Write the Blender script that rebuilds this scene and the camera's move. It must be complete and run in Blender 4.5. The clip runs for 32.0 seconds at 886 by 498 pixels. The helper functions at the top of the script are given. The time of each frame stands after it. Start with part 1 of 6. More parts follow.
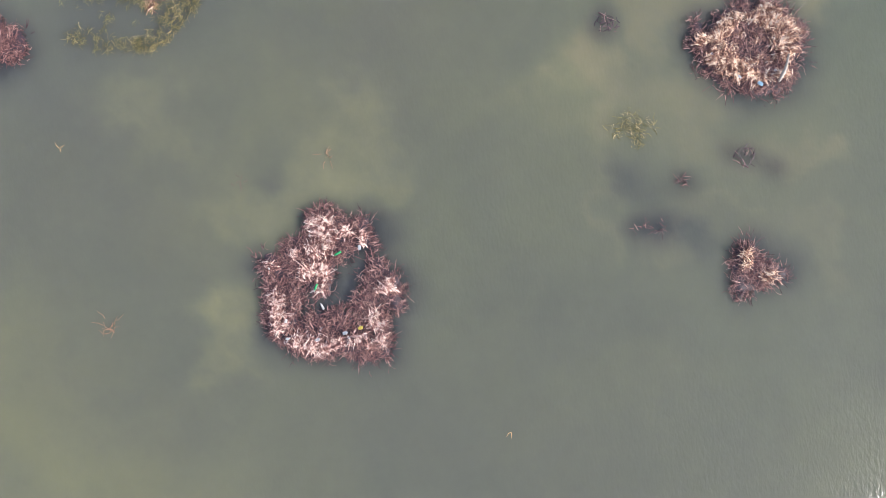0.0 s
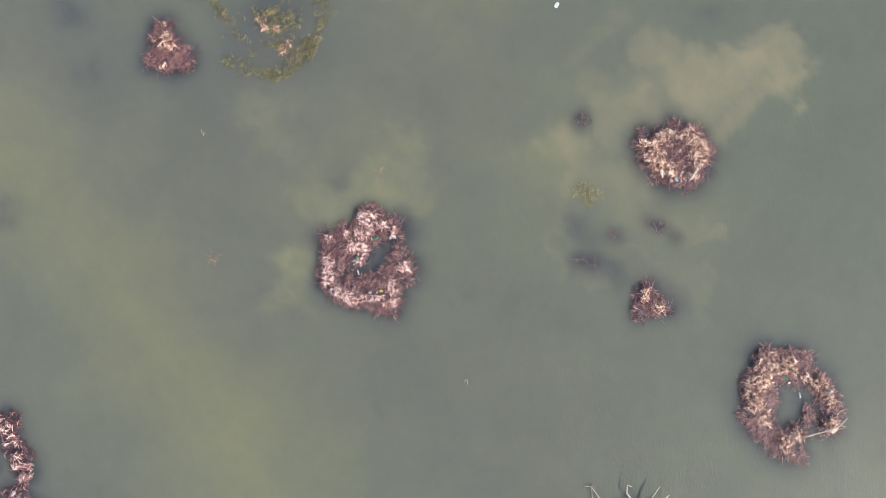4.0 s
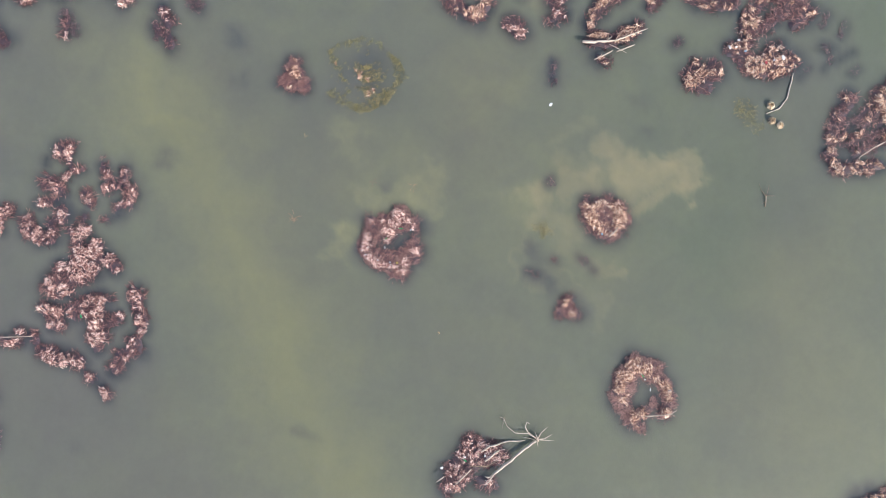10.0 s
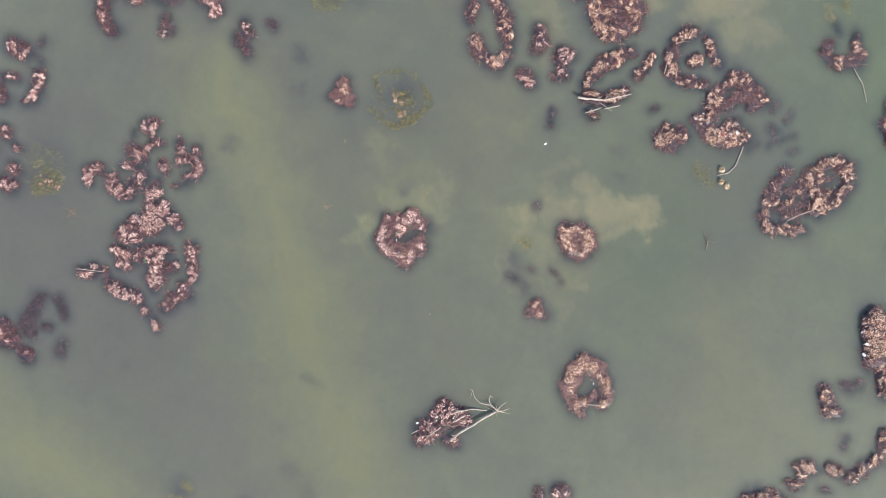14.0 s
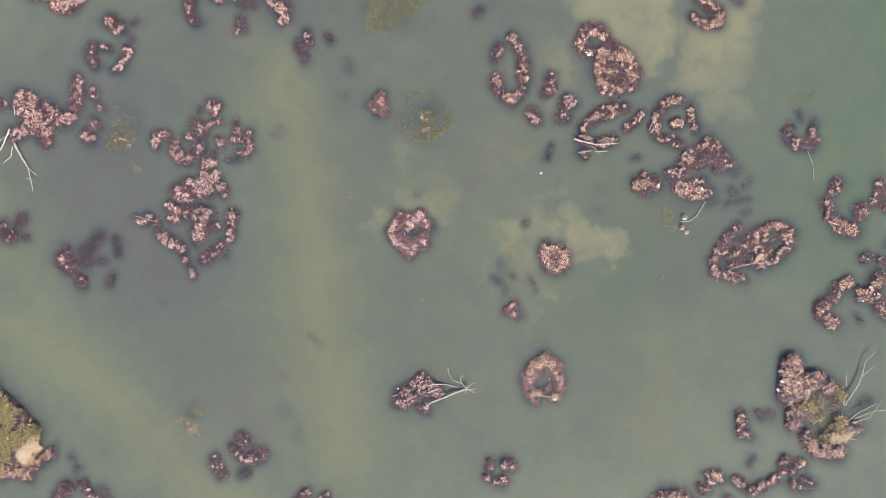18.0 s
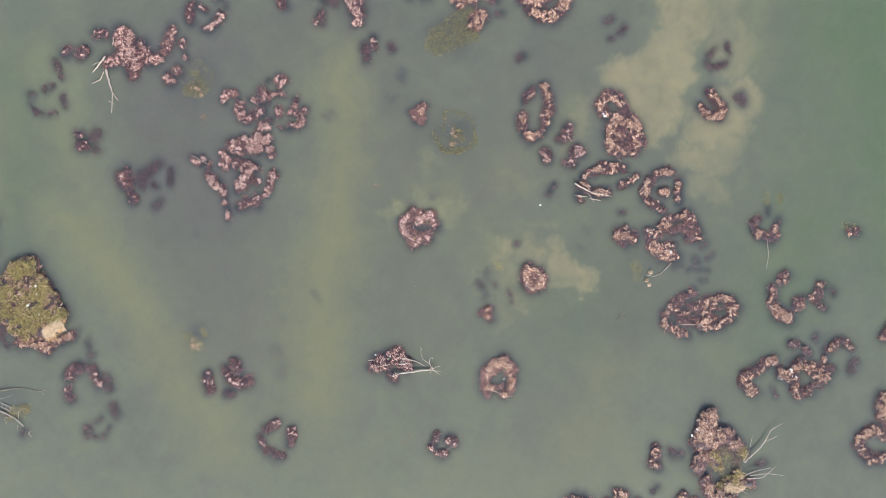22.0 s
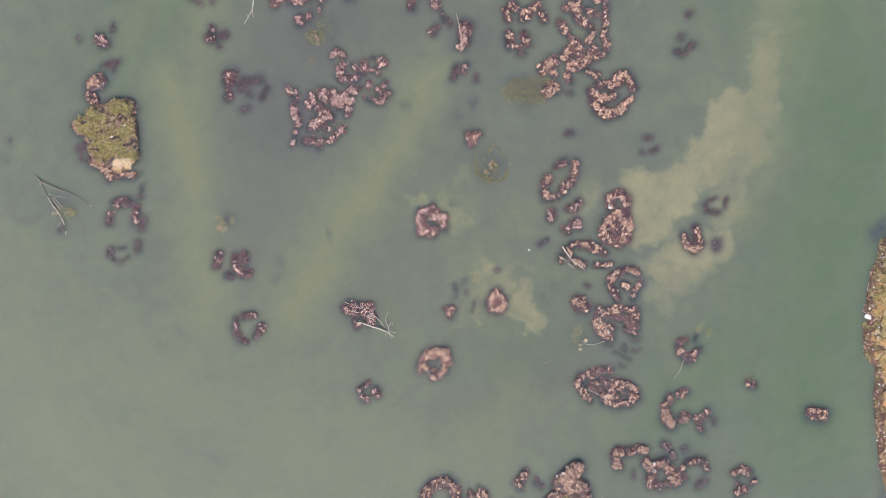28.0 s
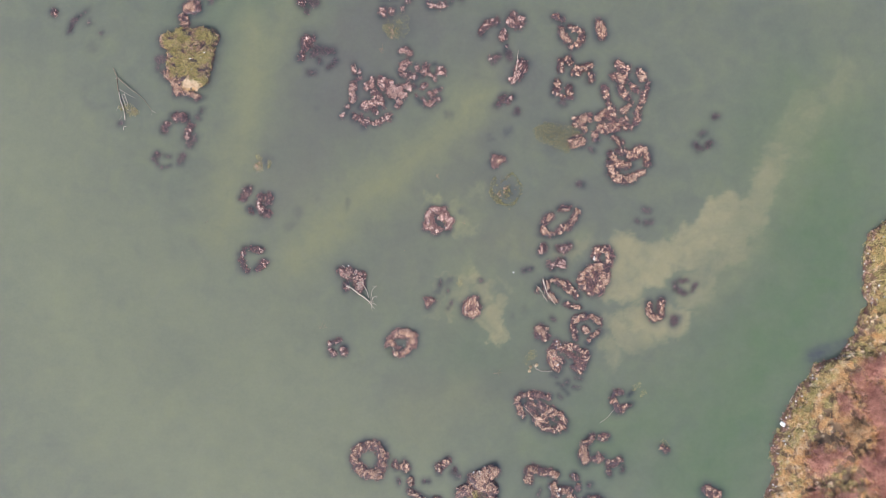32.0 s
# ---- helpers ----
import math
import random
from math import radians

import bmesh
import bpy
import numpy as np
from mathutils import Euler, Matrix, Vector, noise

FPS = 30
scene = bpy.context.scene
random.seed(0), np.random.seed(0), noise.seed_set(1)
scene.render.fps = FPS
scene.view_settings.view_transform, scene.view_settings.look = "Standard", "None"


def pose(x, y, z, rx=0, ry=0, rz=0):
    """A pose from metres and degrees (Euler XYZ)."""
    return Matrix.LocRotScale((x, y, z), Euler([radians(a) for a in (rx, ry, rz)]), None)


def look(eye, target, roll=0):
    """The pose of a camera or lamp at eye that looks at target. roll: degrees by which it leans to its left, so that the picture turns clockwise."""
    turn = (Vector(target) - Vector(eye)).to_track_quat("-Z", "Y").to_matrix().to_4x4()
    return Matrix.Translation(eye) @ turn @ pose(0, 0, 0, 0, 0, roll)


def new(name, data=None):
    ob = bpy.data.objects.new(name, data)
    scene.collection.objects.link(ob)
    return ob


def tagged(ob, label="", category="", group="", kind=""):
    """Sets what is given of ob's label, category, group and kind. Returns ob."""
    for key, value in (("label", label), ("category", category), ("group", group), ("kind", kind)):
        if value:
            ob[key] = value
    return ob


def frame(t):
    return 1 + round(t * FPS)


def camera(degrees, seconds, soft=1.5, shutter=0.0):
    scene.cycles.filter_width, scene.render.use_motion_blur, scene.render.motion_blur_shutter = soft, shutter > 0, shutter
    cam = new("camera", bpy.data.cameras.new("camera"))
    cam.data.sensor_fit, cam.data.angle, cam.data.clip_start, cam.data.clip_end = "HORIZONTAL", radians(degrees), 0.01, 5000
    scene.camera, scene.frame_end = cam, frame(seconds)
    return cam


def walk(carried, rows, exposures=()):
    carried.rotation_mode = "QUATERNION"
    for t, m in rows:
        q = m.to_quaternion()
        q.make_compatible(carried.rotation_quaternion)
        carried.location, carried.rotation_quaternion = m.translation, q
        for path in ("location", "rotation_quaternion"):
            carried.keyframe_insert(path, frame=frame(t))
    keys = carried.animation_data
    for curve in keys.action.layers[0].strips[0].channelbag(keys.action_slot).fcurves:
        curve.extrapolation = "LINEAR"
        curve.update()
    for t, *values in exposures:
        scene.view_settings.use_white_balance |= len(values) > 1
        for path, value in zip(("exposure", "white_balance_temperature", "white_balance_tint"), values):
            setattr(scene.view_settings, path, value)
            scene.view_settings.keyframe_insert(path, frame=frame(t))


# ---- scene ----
TILT = (0.0, 0.5)  # the gimbal's small constant lean
PATH = [
    (0, 0.87, -4.93, 24.19, -98.64),
    (1, 0.94, -4.91, 26.57, -96.93),
    (2, 0.93, -4.87, 29.49, -94.52),
    (3, 0.91, -4.84, 32.56, -91.39),
    (4, 0.93, -4.87, 35.74, -87.82),
    (7, 0.83, -5.04, 44.81, -80.39),
    (9, 0.67, -5.15, 51.15, -77.19),
    (11, 0.67, -5.12, 57.49, -73.08),
    (12, 0.68, -5.21, 60.66, -71.09),
    (13, 0.67, -5.24, 63.82, -69.17),
    (14, 0.65, -5.28, 67.05, -67.23),
    (17, 0.58, -5.55, 76.40, -61.26),
    (19, 0.72, -5.57, 82.64, -55.02),
    (21, 0.65, -5.74, 88.85, -48.13),
    (22, 0.81, -5.74, 92.33, -44.19),
    (23, 0.87, -5.80, 95.55, -40.12),
    (24, 0.95, -5.86, 98.79, -35.64),
    (25, 0.97, -5.92, 101.90, -31.29),
    (28, 1.45, -5.97, 111.51, -17.93),
    (30, 1.82, -6.00, 118.17, -9.00),
    (31, 2.03, -6.03, 121.33, -4.36),
    (32, 2.11, -6.01, 124.40, 0.36),
]
cam = camera(73.0, 32.0, soft=0.5)
walk(cam, [(t, pose(x, y, z, TILT[0], TILT[1], turn)) for t, x, y, z, turn in PATH],
     exposures=[(0, 0.68, 6470, 12.5), (10, 0.79, 6500, 10.5), (25, 0.82, 6500, 9), (32, 0.86, 6500, 10)])

# ---- daylight: a low winter sun and a clear, hazy sky ----
SUN_AZ = math.atan2(-0.87, -0.50)
SUN_EL = radians(33)
world = bpy.data.worlds.new("sky")
scene.world = world
world.use_nodes = True
sky = world.node_tree.nodes.new("ShaderNodeTexSky")
sky.sky_type, sky.sun_disc = "NISHITA", False
sky.sun_elevation, sky.sun_rotation = SUN_EL, math.pi / 2 - SUN_AZ
sky.dust_density, sky.air_density = 2.0, 1.0
back = world.node_tree.nodes["Background"]
back.inputs["Strength"].default_value = 0.15
world.node_tree.links.new(sky.outputs[0], back.inputs["Color"])
sun = new("sun", bpy.data.lights.new("sun", "SUN"))
sun.data.energy, sun.data.angle, sun.data.color = 2.9, radians(0.6), (1.0, 0.95, 0.90)
sun.matrix_world = look((0, 0, 0), (-math.cos(SUN_AZ) * math.cos(SUN_EL), -math.sin(SUN_AZ) * math.cos(SUN_EL), -math.sin(SUN_EL)))


# ---- materials ----
def material(name, rough=0.8):
    m = bpy.data.materials.new(name)
    m.use_nodes = True
    bsdf = m.node_tree.nodes["Principled BSDF"]
    bsdf.inputs["Roughness"].default_value = rough
    return m, m.node_tree.nodes, m.node_tree.links, bsdf


def ramp(nodes, stops):
    r = nodes.new("ShaderNodeValToRGB")
    while len(r.color_ramp.elements) < len(stops):
        r.color_ramp.elements.new(0.5)
    for e, (p, c) in zip(r.color_ramp.elements, stops):
        e.position, e.color = p, (*c, 1)
    return r


def math_node(nodes, links, op, a, b):
    n = nodes.new("ShaderNodeMath")
    n.operation = op
    for i, v in enumerate((a, b)):
        if isinstance(v, (int, float)):
            n.inputs[i].default_value = v
        else:
            links.new(v, n.inputs[i])
    return n.outputs[0]


def noise_node(nodes, links, scale, detail=4.0, rough=0.55, coord=None, kind="Object"):
    tex = nodes.new("ShaderNodeTexNoise")
    tex.inputs["Scale"].default_value, tex.inputs["Detail"].default_value, tex.inputs["Roughness"].default_value = scale, detail, rough
    if coord is None:
        coord = nodes.new("ShaderNodeTexCoord").outputs[kind]
    links.new(coord, tex.inputs["Vector"])
    return tex


def mix_color(nodes, links, fac, a, b, blend="MIX"):
    n = nodes.new("ShaderNodeMix")
    n.data_type, n.blend_type = "RGBA", blend
    for sock, v in ((n.inputs[0], fac), (n.inputs[6], a), (n.inputs[7], b)):
        if isinstance(v, (int, float)):
            sock.default_value = v
        elif isinstance(v, tuple):
            sock.default_value = (*v, 1)
        else:
            links.new(v, sock)
    return n.outputs[2]


def stalk_material(name, stops, rough=0.6, shift=0.25, clump=0.0):
    """Each stalk takes its own tone; every tuft leans a little darker or paler; fine streaks along it."""
    m, nodes, links, bsdf = material(name, rough)
    geo, info = nodes.new("ShaderNodeNewGeometry"), nodes.new("ShaderNodeObjectInfo")
    lean = math_node(nodes, links, "MULTIPLY", math_node(nodes, links, "SUBTRACT", info.outputs["Random"], 0.5), shift)
    grain = noise_node(nodes, links, 14.0, 3.0)
    g = math_node(nodes, links, "MULTIPLY", math_node(nodes, links, "SUBTRACT", grain.outputs["Fac"], 0.5), 0.3)
    tone = math_node(nodes, links, "ADD", math_node(nodes, links, "ADD", geo.outputs["Random Per Island"], lean), g)
    if clump:  # bleached and weathered patches, a hand or two across
        patch = noise_node(nodes, links, 5.0, 2.0, 0.6, geo.outputs["Position"])
        p = math_node(nodes, links, "MULTIPLY", math_node(nodes, links, "SUBTRACT", patch.outputs["Fac"], 0.5), clump)
        tone = math_node(nodes, links, "ADD", math_node(nodes, links, "ADD", math_node(nodes, links, "MULTIPLY", tone, 0.85), 0.05), p)
    r = ramp(nodes, stops)
    links.new(tone, r.inputs["Fac"])
    links.new(r.outputs["Color"], bsdf.inputs["Base Color"])
    return m


def surface(name, low, high, scale, rough=0.85, bump=0.3, fine=6.0):
    """Two scales of mottling and a little relief."""
    m, nodes, links, bsdf = material(name, rough)
    coarse, small = noise_node(nodes, links, scale), noise_node(nodes, links, scale * fine, 5.0)
    tone = math_node(nodes, links, "ADD", math_node(nodes, links, "MULTIPLY", coarse.outputs["Fac"], 0.6),
                     math_node(nodes, links, "MULTIPLY", small.outputs["Fac"], 0.4))
    r = ramp(nodes, [(0.32, low), (0.68, high)])
    links.new(tone, r.inputs["Fac"])
    links.new(r.outputs["Color"], bsdf.inputs["Base Color"])
    b = nodes.new("ShaderNodeBump")
    b.inputs["Strength"].default_value, b.inputs["Distance"].default_value = bump, 0.03
    links.new(small.outputs["Fac"], b.inputs["Height"])
    links.new(b.outputs["Normal"], bsdf.inputs["Normal"])
    return m


PINK = stalk_material("reed_pinkish", [(0.0, (0.100, 0.042, 0.042)), (0.32, (0.245, 0.105, 0.093)), (0.53, (0.50, 0.255, 0.210)), (0.72, (0.88, 0.58, 0.48)), (1.0, (0.98, 0.83, 0.73))], clump=3.0)
TAN = stalk_material("reed_tan", [(0.0, (0.100, 0.043, 0.036)), (0.32, (0.245, 0.108, 0.078)), (0.54, (0.50, 0.260, 0.170)), (0.73, (0.87, 0.56, 0.375)), (1.0, (0.98, 0.81, 0.64))], clump=3.0)
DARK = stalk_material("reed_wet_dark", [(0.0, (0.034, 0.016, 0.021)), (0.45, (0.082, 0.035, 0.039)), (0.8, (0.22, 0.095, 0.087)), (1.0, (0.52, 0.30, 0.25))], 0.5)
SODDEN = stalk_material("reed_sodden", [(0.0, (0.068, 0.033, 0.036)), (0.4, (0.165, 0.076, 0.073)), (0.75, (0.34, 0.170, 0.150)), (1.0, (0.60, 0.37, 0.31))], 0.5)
DROWNED = stalk_material("drowned_reed", [(0.0, (0.040, 0.026, 0.036)), (0.5, (0.088, 0.052, 0.062)), (0.85, (0.16, 0.088, 0.092)), (1.0, (0.30, 0.18, 0.16))], 0.45)
RUST = stalk_material("rust_coloured_grass", [(0.0, (0.11, 0.042, 0.020)), (0.35, (0.35, 0.155, 0.065)), (0.7, (0.62, 0.32, 0.145)), (1.0, (0.85, 0.54, 0.30))])
CREAM = stalk_material("bleached_grass", [(0.0, (0.36, 0.23, 0.13)), (0.4, (0.70, 0.52, 0.33)), (1.0, (0.95, 0.81, 0.60))])
SEDGE = stalk_material("sedge_in_water", [(0.0, (0.06, 0.055, 0.03)), (0.4, (0.15, 0.135, 0.046)), (0.7, (0.35, 0.29, 0.095)), (1.0, (0.66, 0.51, 0.26))])
GREEN = stalk_material("sedge_blades", [(0.0, (0.052, 0.048, 0.020)), (0.27, (0.135, 0.118, 0.034)), (0.50, (0.32, 0.272, 0.088)), (0.75, (0.59, 0.45, 0.175)), (1.0, (0.90, 0.72, 0.40))], clump=1.8)
STRAW = stalk_material("dry_grass", [(0.0, (0.17, 0.074, 0.030)), (0.35, (0.52, 0.275, 0.105)), (0.7, (0.86, 0.525, 0.225)), (1.0, (0.97, 0.75, 0.44))])
TWIG = stalk_material("shrub_twigs", [(0.0, (0.22, 0.080, 0.062)), (0.5, (0.50, 0.225, 0.175)), (1.0, (0.80, 0.48, 0.38))])
REDDISH = stalk_material("reddish_stems", [(0.0, (0.10, 0.05, 0.035)), (0.5, (0.32, 0.17, 0.10)), (1.0, (0.58, 0.36, 0.22))])
BROWN = stalk_material("scrub_twigs", [(0.0, (0.10, 0.06, 0.035)), (0.5, (0.34, 0.22, 0.12)), (1.0, (0.58, 0.43, 0.26))])
MUD = surface("wet_peat", (0.032, 0.024, 0.033), (0.082, 0.056, 0.067), 2.2, 0.55, 0.6)
EARTH = surface("bank_soil", (0.040, 0.026, 0.018), (0.20, 0.125, 0.072), 1.1, 0.9, 0.7)
WOOD = surface("bleached_wood", (0.30, 0.235, 0.185), (0.66, 0.57, 0.48), 3.0, 0.75, 0.5)
WOOD_DARK = surface("weathered_branch", (0.10, 0.07, 0.05), (0.34, 0.26, 0.19), 4.0, 0.8, 0.5)


def plain(name, color, rough=0.4):
    m, nodes, links, bsdf = material(name, rough)
    dirt = noise_node(nodes, links, 9.0)
    r = ramp(nodes, [(0.3, tuple(c * 0.7 for c in color)), (0.6, color)])
    links.new(dirt.outputs["Fac"], r.inputs["Fac"])
    links.new(r.outputs["Color"], bsdf.inputs["Base Color"])
    return m


WHITE = plain("white_plastic", (0.80, 0.80, 0.78))
GREEN_PET = plain("green_plastic", (0.05, 0.42, 0.16), 0.2)
YELLOW = plain("yellow_plastic", (0.70, 0.55, 0.10))
BLUE = plain("blue_plastic", (0.30, 0.50, 0.66))
RED = plain("red_plastic", (0.55, 0.08, 0.10))
CLEAR = plain("dull_clear_plastic", (0.50, 0.52, 0.55), 0.15)


def water_material():
    """Murky water: suspended silt and algae tint it where the attributes say, sunken peat shows dark through the
    shallows. Shade round islands and along the shore is painted in.
    """
    m, nodes, links, bsdf = material("murky_water", 0.10)
    bsdf.inputs["IOR"].default_value = 1.33
    bsdf.inputs["Subsurface Weight"].default_value = 1.0
    bsdf.inputs["Subsurface Radius"].default_value = (1.0, 1.0, 0.85)
    bsdf.inputs["Subsurface Scale"].default_value = 0.45
    coord = nodes.new("ShaderNodeTexCoord").outputs["Object"]
    warp = noise_node(nodes, links, 0.35, 6.0, 0.62, coord)
    cloud = noise_node(nodes, links, 0.06, 5.0, 0.6, coord)
    fine = noise_node(nodes, links, 1.3, 6.0, 0.65, coord)
    curl = noise_node(nodes, links, 0.22, 5.0, 0.5, coord)
    curl.inputs["Distortion"].default_value = 0.7

    def field(name, gain, w, crisp=False):
        a = nodes.new("ShaderNodeAttribute")
        a.attribute_name = name
        n = math_node(nodes, links, "ADD", math_node(nodes, links, "MULTIPLY", math_node(nodes, links, "SUBTRACT", w.outputs["Fac"], 0.5), 4 * gain), 1.0)
        v = math_node(nodes, links, "MULTIPLY", a.outputs["Fac"], n)
        v.node.use_clamp = True
        if not crisp:
            return v
        mr = nodes.new("ShaderNodeMapRange")
        mr.interpolation_type = "SMOOTHSTEP"
        links.new(v, mr.inputs["Value"])
        mr.inputs["From Min"].default_value, mr.inputs["From Max"].default_value, mr.inputs["To Max"].default_value = 0.04, 0.92, 1.0
        return mr.outputs["Result"]

    base = ramp(nodes, [(0.36, (0.131, 0.141, 0.118)), (0.50, (0.146, 0.156, 0.122)), (0.64, (0.161, 0.171, 0.123))])
    links.new(math_node(nodes, links, "ADD", math_node(nodes, links, "MULTIPLY", cloud.outputs["Fac"], 0.55), math_node(nodes, links, "MULTIPLY", curl.outputs["Fac"], 0.45)), base.inputs["Fac"])
    c = mix_color(nodes, links, field("green", 0.0, cloud), base.outputs["Color"], (0.106, 0.150, 0.087))
    c = mix_color(nodes, links, field("murk", 0.1, cloud), c, (0.126, 0.122, 0.114))
    c = mix_color(nodes, links, field("bright", 0.0, cloud), c, (0.212, 0.223, 0.145))
    c = mix_color(nodes, links, field("algae", 0.2, curl), c, (0.199, 0.203, 0.126))
    c = mix_color(nodes, links, field("bloom", 0.60, warp), c, (0.250, 0.248, 0.148))
    c = mix_color(nodes, links, field("silt", 0.24, curl, True), c, (0.262, 0.242, 0.154))
    mottle = ramp(nodes, [(0.30, (0.945, 0.945, 0.955)), (0.70, (1.055, 1.055, 1.045))])
    links.new(math_node(nodes, links, "ADD", math_node(nodes, links, "MULTIPLY", warp.outputs["Fac"], 0.5), math_node(nodes, links, "MULTIPLY", fine.outputs["Fac"], 0.5)), mottle.inputs["Fac"])
    c = mix_color(nodes, links, 1.0, c, mottle.outputs["Color"], "MULTIPLY")
    # sunken patches, plus bluish shade painted round islands and shore
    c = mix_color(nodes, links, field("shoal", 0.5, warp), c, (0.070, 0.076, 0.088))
    # dark rim: sunken peat together with reed shade put into the colour
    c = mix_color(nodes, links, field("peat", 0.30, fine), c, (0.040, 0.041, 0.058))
    links.new(c, bsdf.inputs["Base Color"])
    wave = nodes.new("ShaderNodeMapping")
    wave.inputs["Rotation"].default_value, wave.inputs["Scale"].default_value = (0, 0, radians(28)), (1.0, 2.6, 1.0)
    links.new(coord, wave.inputs["Vector"])
    ripple = noise_node(nodes, links, 2.8, 3.0, 0.6, wave.outputs["Vector"])
    rip = nodes.new("ShaderNodeAttribute")
    rip.attribute_name = "ripple"
    gust = noise_node(nodes, links, 0.05, 2.0, 0.5, coord)
    b = nodes.new("ShaderNodeBump")
    b.inputs["Distance"].default_value = 0.2
    links.new(math_node(nodes, links, "MULTIPLY", math_node(nodes, links, "ADD", math_node(nodes, links, "POWER", gust.outputs["Fac"], 4.0), rip.outputs["Fac"]), 0.5), b.inputs["Strength"])
    links.new(ripple.outputs["Fac"], b.inputs["Height"])
    links.new(b.outputs["Normal"], bsdf.inputs["Normal"])
    return m


WATER = water_material()


# ---- mesh helpers ----
def mesh_object(name, verts, faces, mat, parent=None, label="", smooth=False):
    me = bpy.data.meshes.new(name)
    me.from_pydata(verts, [], faces)
    me.materials.append(mat)
    if smooth:
        me.shade_smooth()
    ob = new(name, me)
    if parent:
        ob.parent = parent
    if label:
        ob["label"] = label
    return ob


def tubes(paths, sides=3, caps=False):
    """Vertices and faces of tapered tubes; each path is a list of (x, y, z, radius)."""
    V, Q = [], []
    ring = [(math.cos(2 * math.pi * k / sides), math.sin(2 * math.pi * k / sides)) for k in range(sides)]
    for path in paths:
        base, n = len(V), len(path)
        for i, (x, y, z, r) in enumerate(path):
            a, b = path[max(i - 1, 0)], path[min(i + 1, n - 1)]
            d = Vector((b[0] - a[0], b[1] - a[1], b[2] - a[2]))
            d = d.normalized() if d.length > 1e-6 else Vector((0, 0, 1))
            u = d.cross(Vector((0.13, 0.21, 0.97))).normalized()
            v = d.cross(u)
            V += [(x + r * (c * u.x + s * v.x), y + r * (c * u.y + s * v.y), z + r * (c * u.z + s * v.z)) for c, s in ring]
        for i in range(n - 1):
            for k in range(sides):
                p, q = base + i * sides + k, base + i * sides + (k + 1) % sides
                Q.append((p, q, q + sides, p + sides))
        if caps:
            Q.append(tuple(base + k for k in reversed(range(sides))))
            Q.append(tuple(base + (n - 1) * sides + k for k in range(sides)))
    return V, Q


def ribbons(paths):
    """Flat bent leaf blades along the paths, a little tilted."""
    V, Q = [], []
    for n, path in enumerate(paths):
        (x0, y0, _, _), (x1, y1, _, _) = path[0], path[-1]
        d = math.hypot(x1 - x0, y1 - y0) + 1e-6
        u, v, lean = -(y1 - y0) / d, (x1 - x0) / d, 0.5 * math.sin(n * 2.4)
        base = len(V)
        for x, y, z, r in path:
            V += [(x - u * r, y - v * r, z - lean * r), (x + u * r, y + v * r, z + lean * r)]
        Q += [(base + 2 * i, base + 2 * i + 1, base + 2 * i + 3, base + 2 * i + 2) for i in range(len(path) - 1)]
    return V, Q


def stalks(rng, count, spread, length, width, rise, curl, splay=0.3):
    """Bent stalks that fan out from a clump's foot."""
    out = []
    heading = 0.0
    for _ in range(count):
        a, d = rng.uniform(0, 6.28), spread * math.sqrt(rng.random())
        x, y = d * math.cos(a), d * math.sin(a)
        way = rng.uniform(0, 6.28) if splay == -1 else rng.gauss(0, 0.7) if splay < 0 else (a if rng.random() < splay else heading) + rng.gauss(0, 0.75)
        n, lift = length * rng.uniform(0.45, 1.25), rise * rng.uniform(0.15, 1.0)
        z = rng.uniform(0.0, 0.10)
        turn = rng.gauss(0, curl)
        w = width * rng.uniform(0.6, 1.3)
        if splay < 0:
            x, y = x - 0.5 * n * math.cos(way), y - 0.5 * n * math.sin(way)
        p1 = (x + 0.5 * n * math.cos(way), y + 0.5 * n * math.sin(way), z + lift * 0.75)
        p2 = (p1[0] + 0.5 * n * math.cos(way + turn), p1[1] + 0.5 * n * math.sin(way + turn), z + lift * rng.uniform(0.4, 1.1))
        out.append([(x, y, z - 0.03, w), (*p1, w), (*p2, w * 0.45)])
    return out


LEAFY = ("pink", "pink_fine", "tan", "tan_fine", "green", "green_big", "straw", "cream", "dark", "dark_fine", "drift_fine", "sedge_fine", "drowned", "rust")  # blades; the others are round stalks


def tuft_meshes(name, mat, kinds, *args):
    made = []
    for k in range(kinds):
        rng = random.Random(f"{name}{k}")
        me = bpy.data.meshes.new(name)
        paths = stalks(rng, *args)
        V, Q = (ribbons if name in LEAFY else tubes)(paths)
        me.from_pydata(V, [], Q)
        me.materials.append(mat)
        made.append(me)
    return made


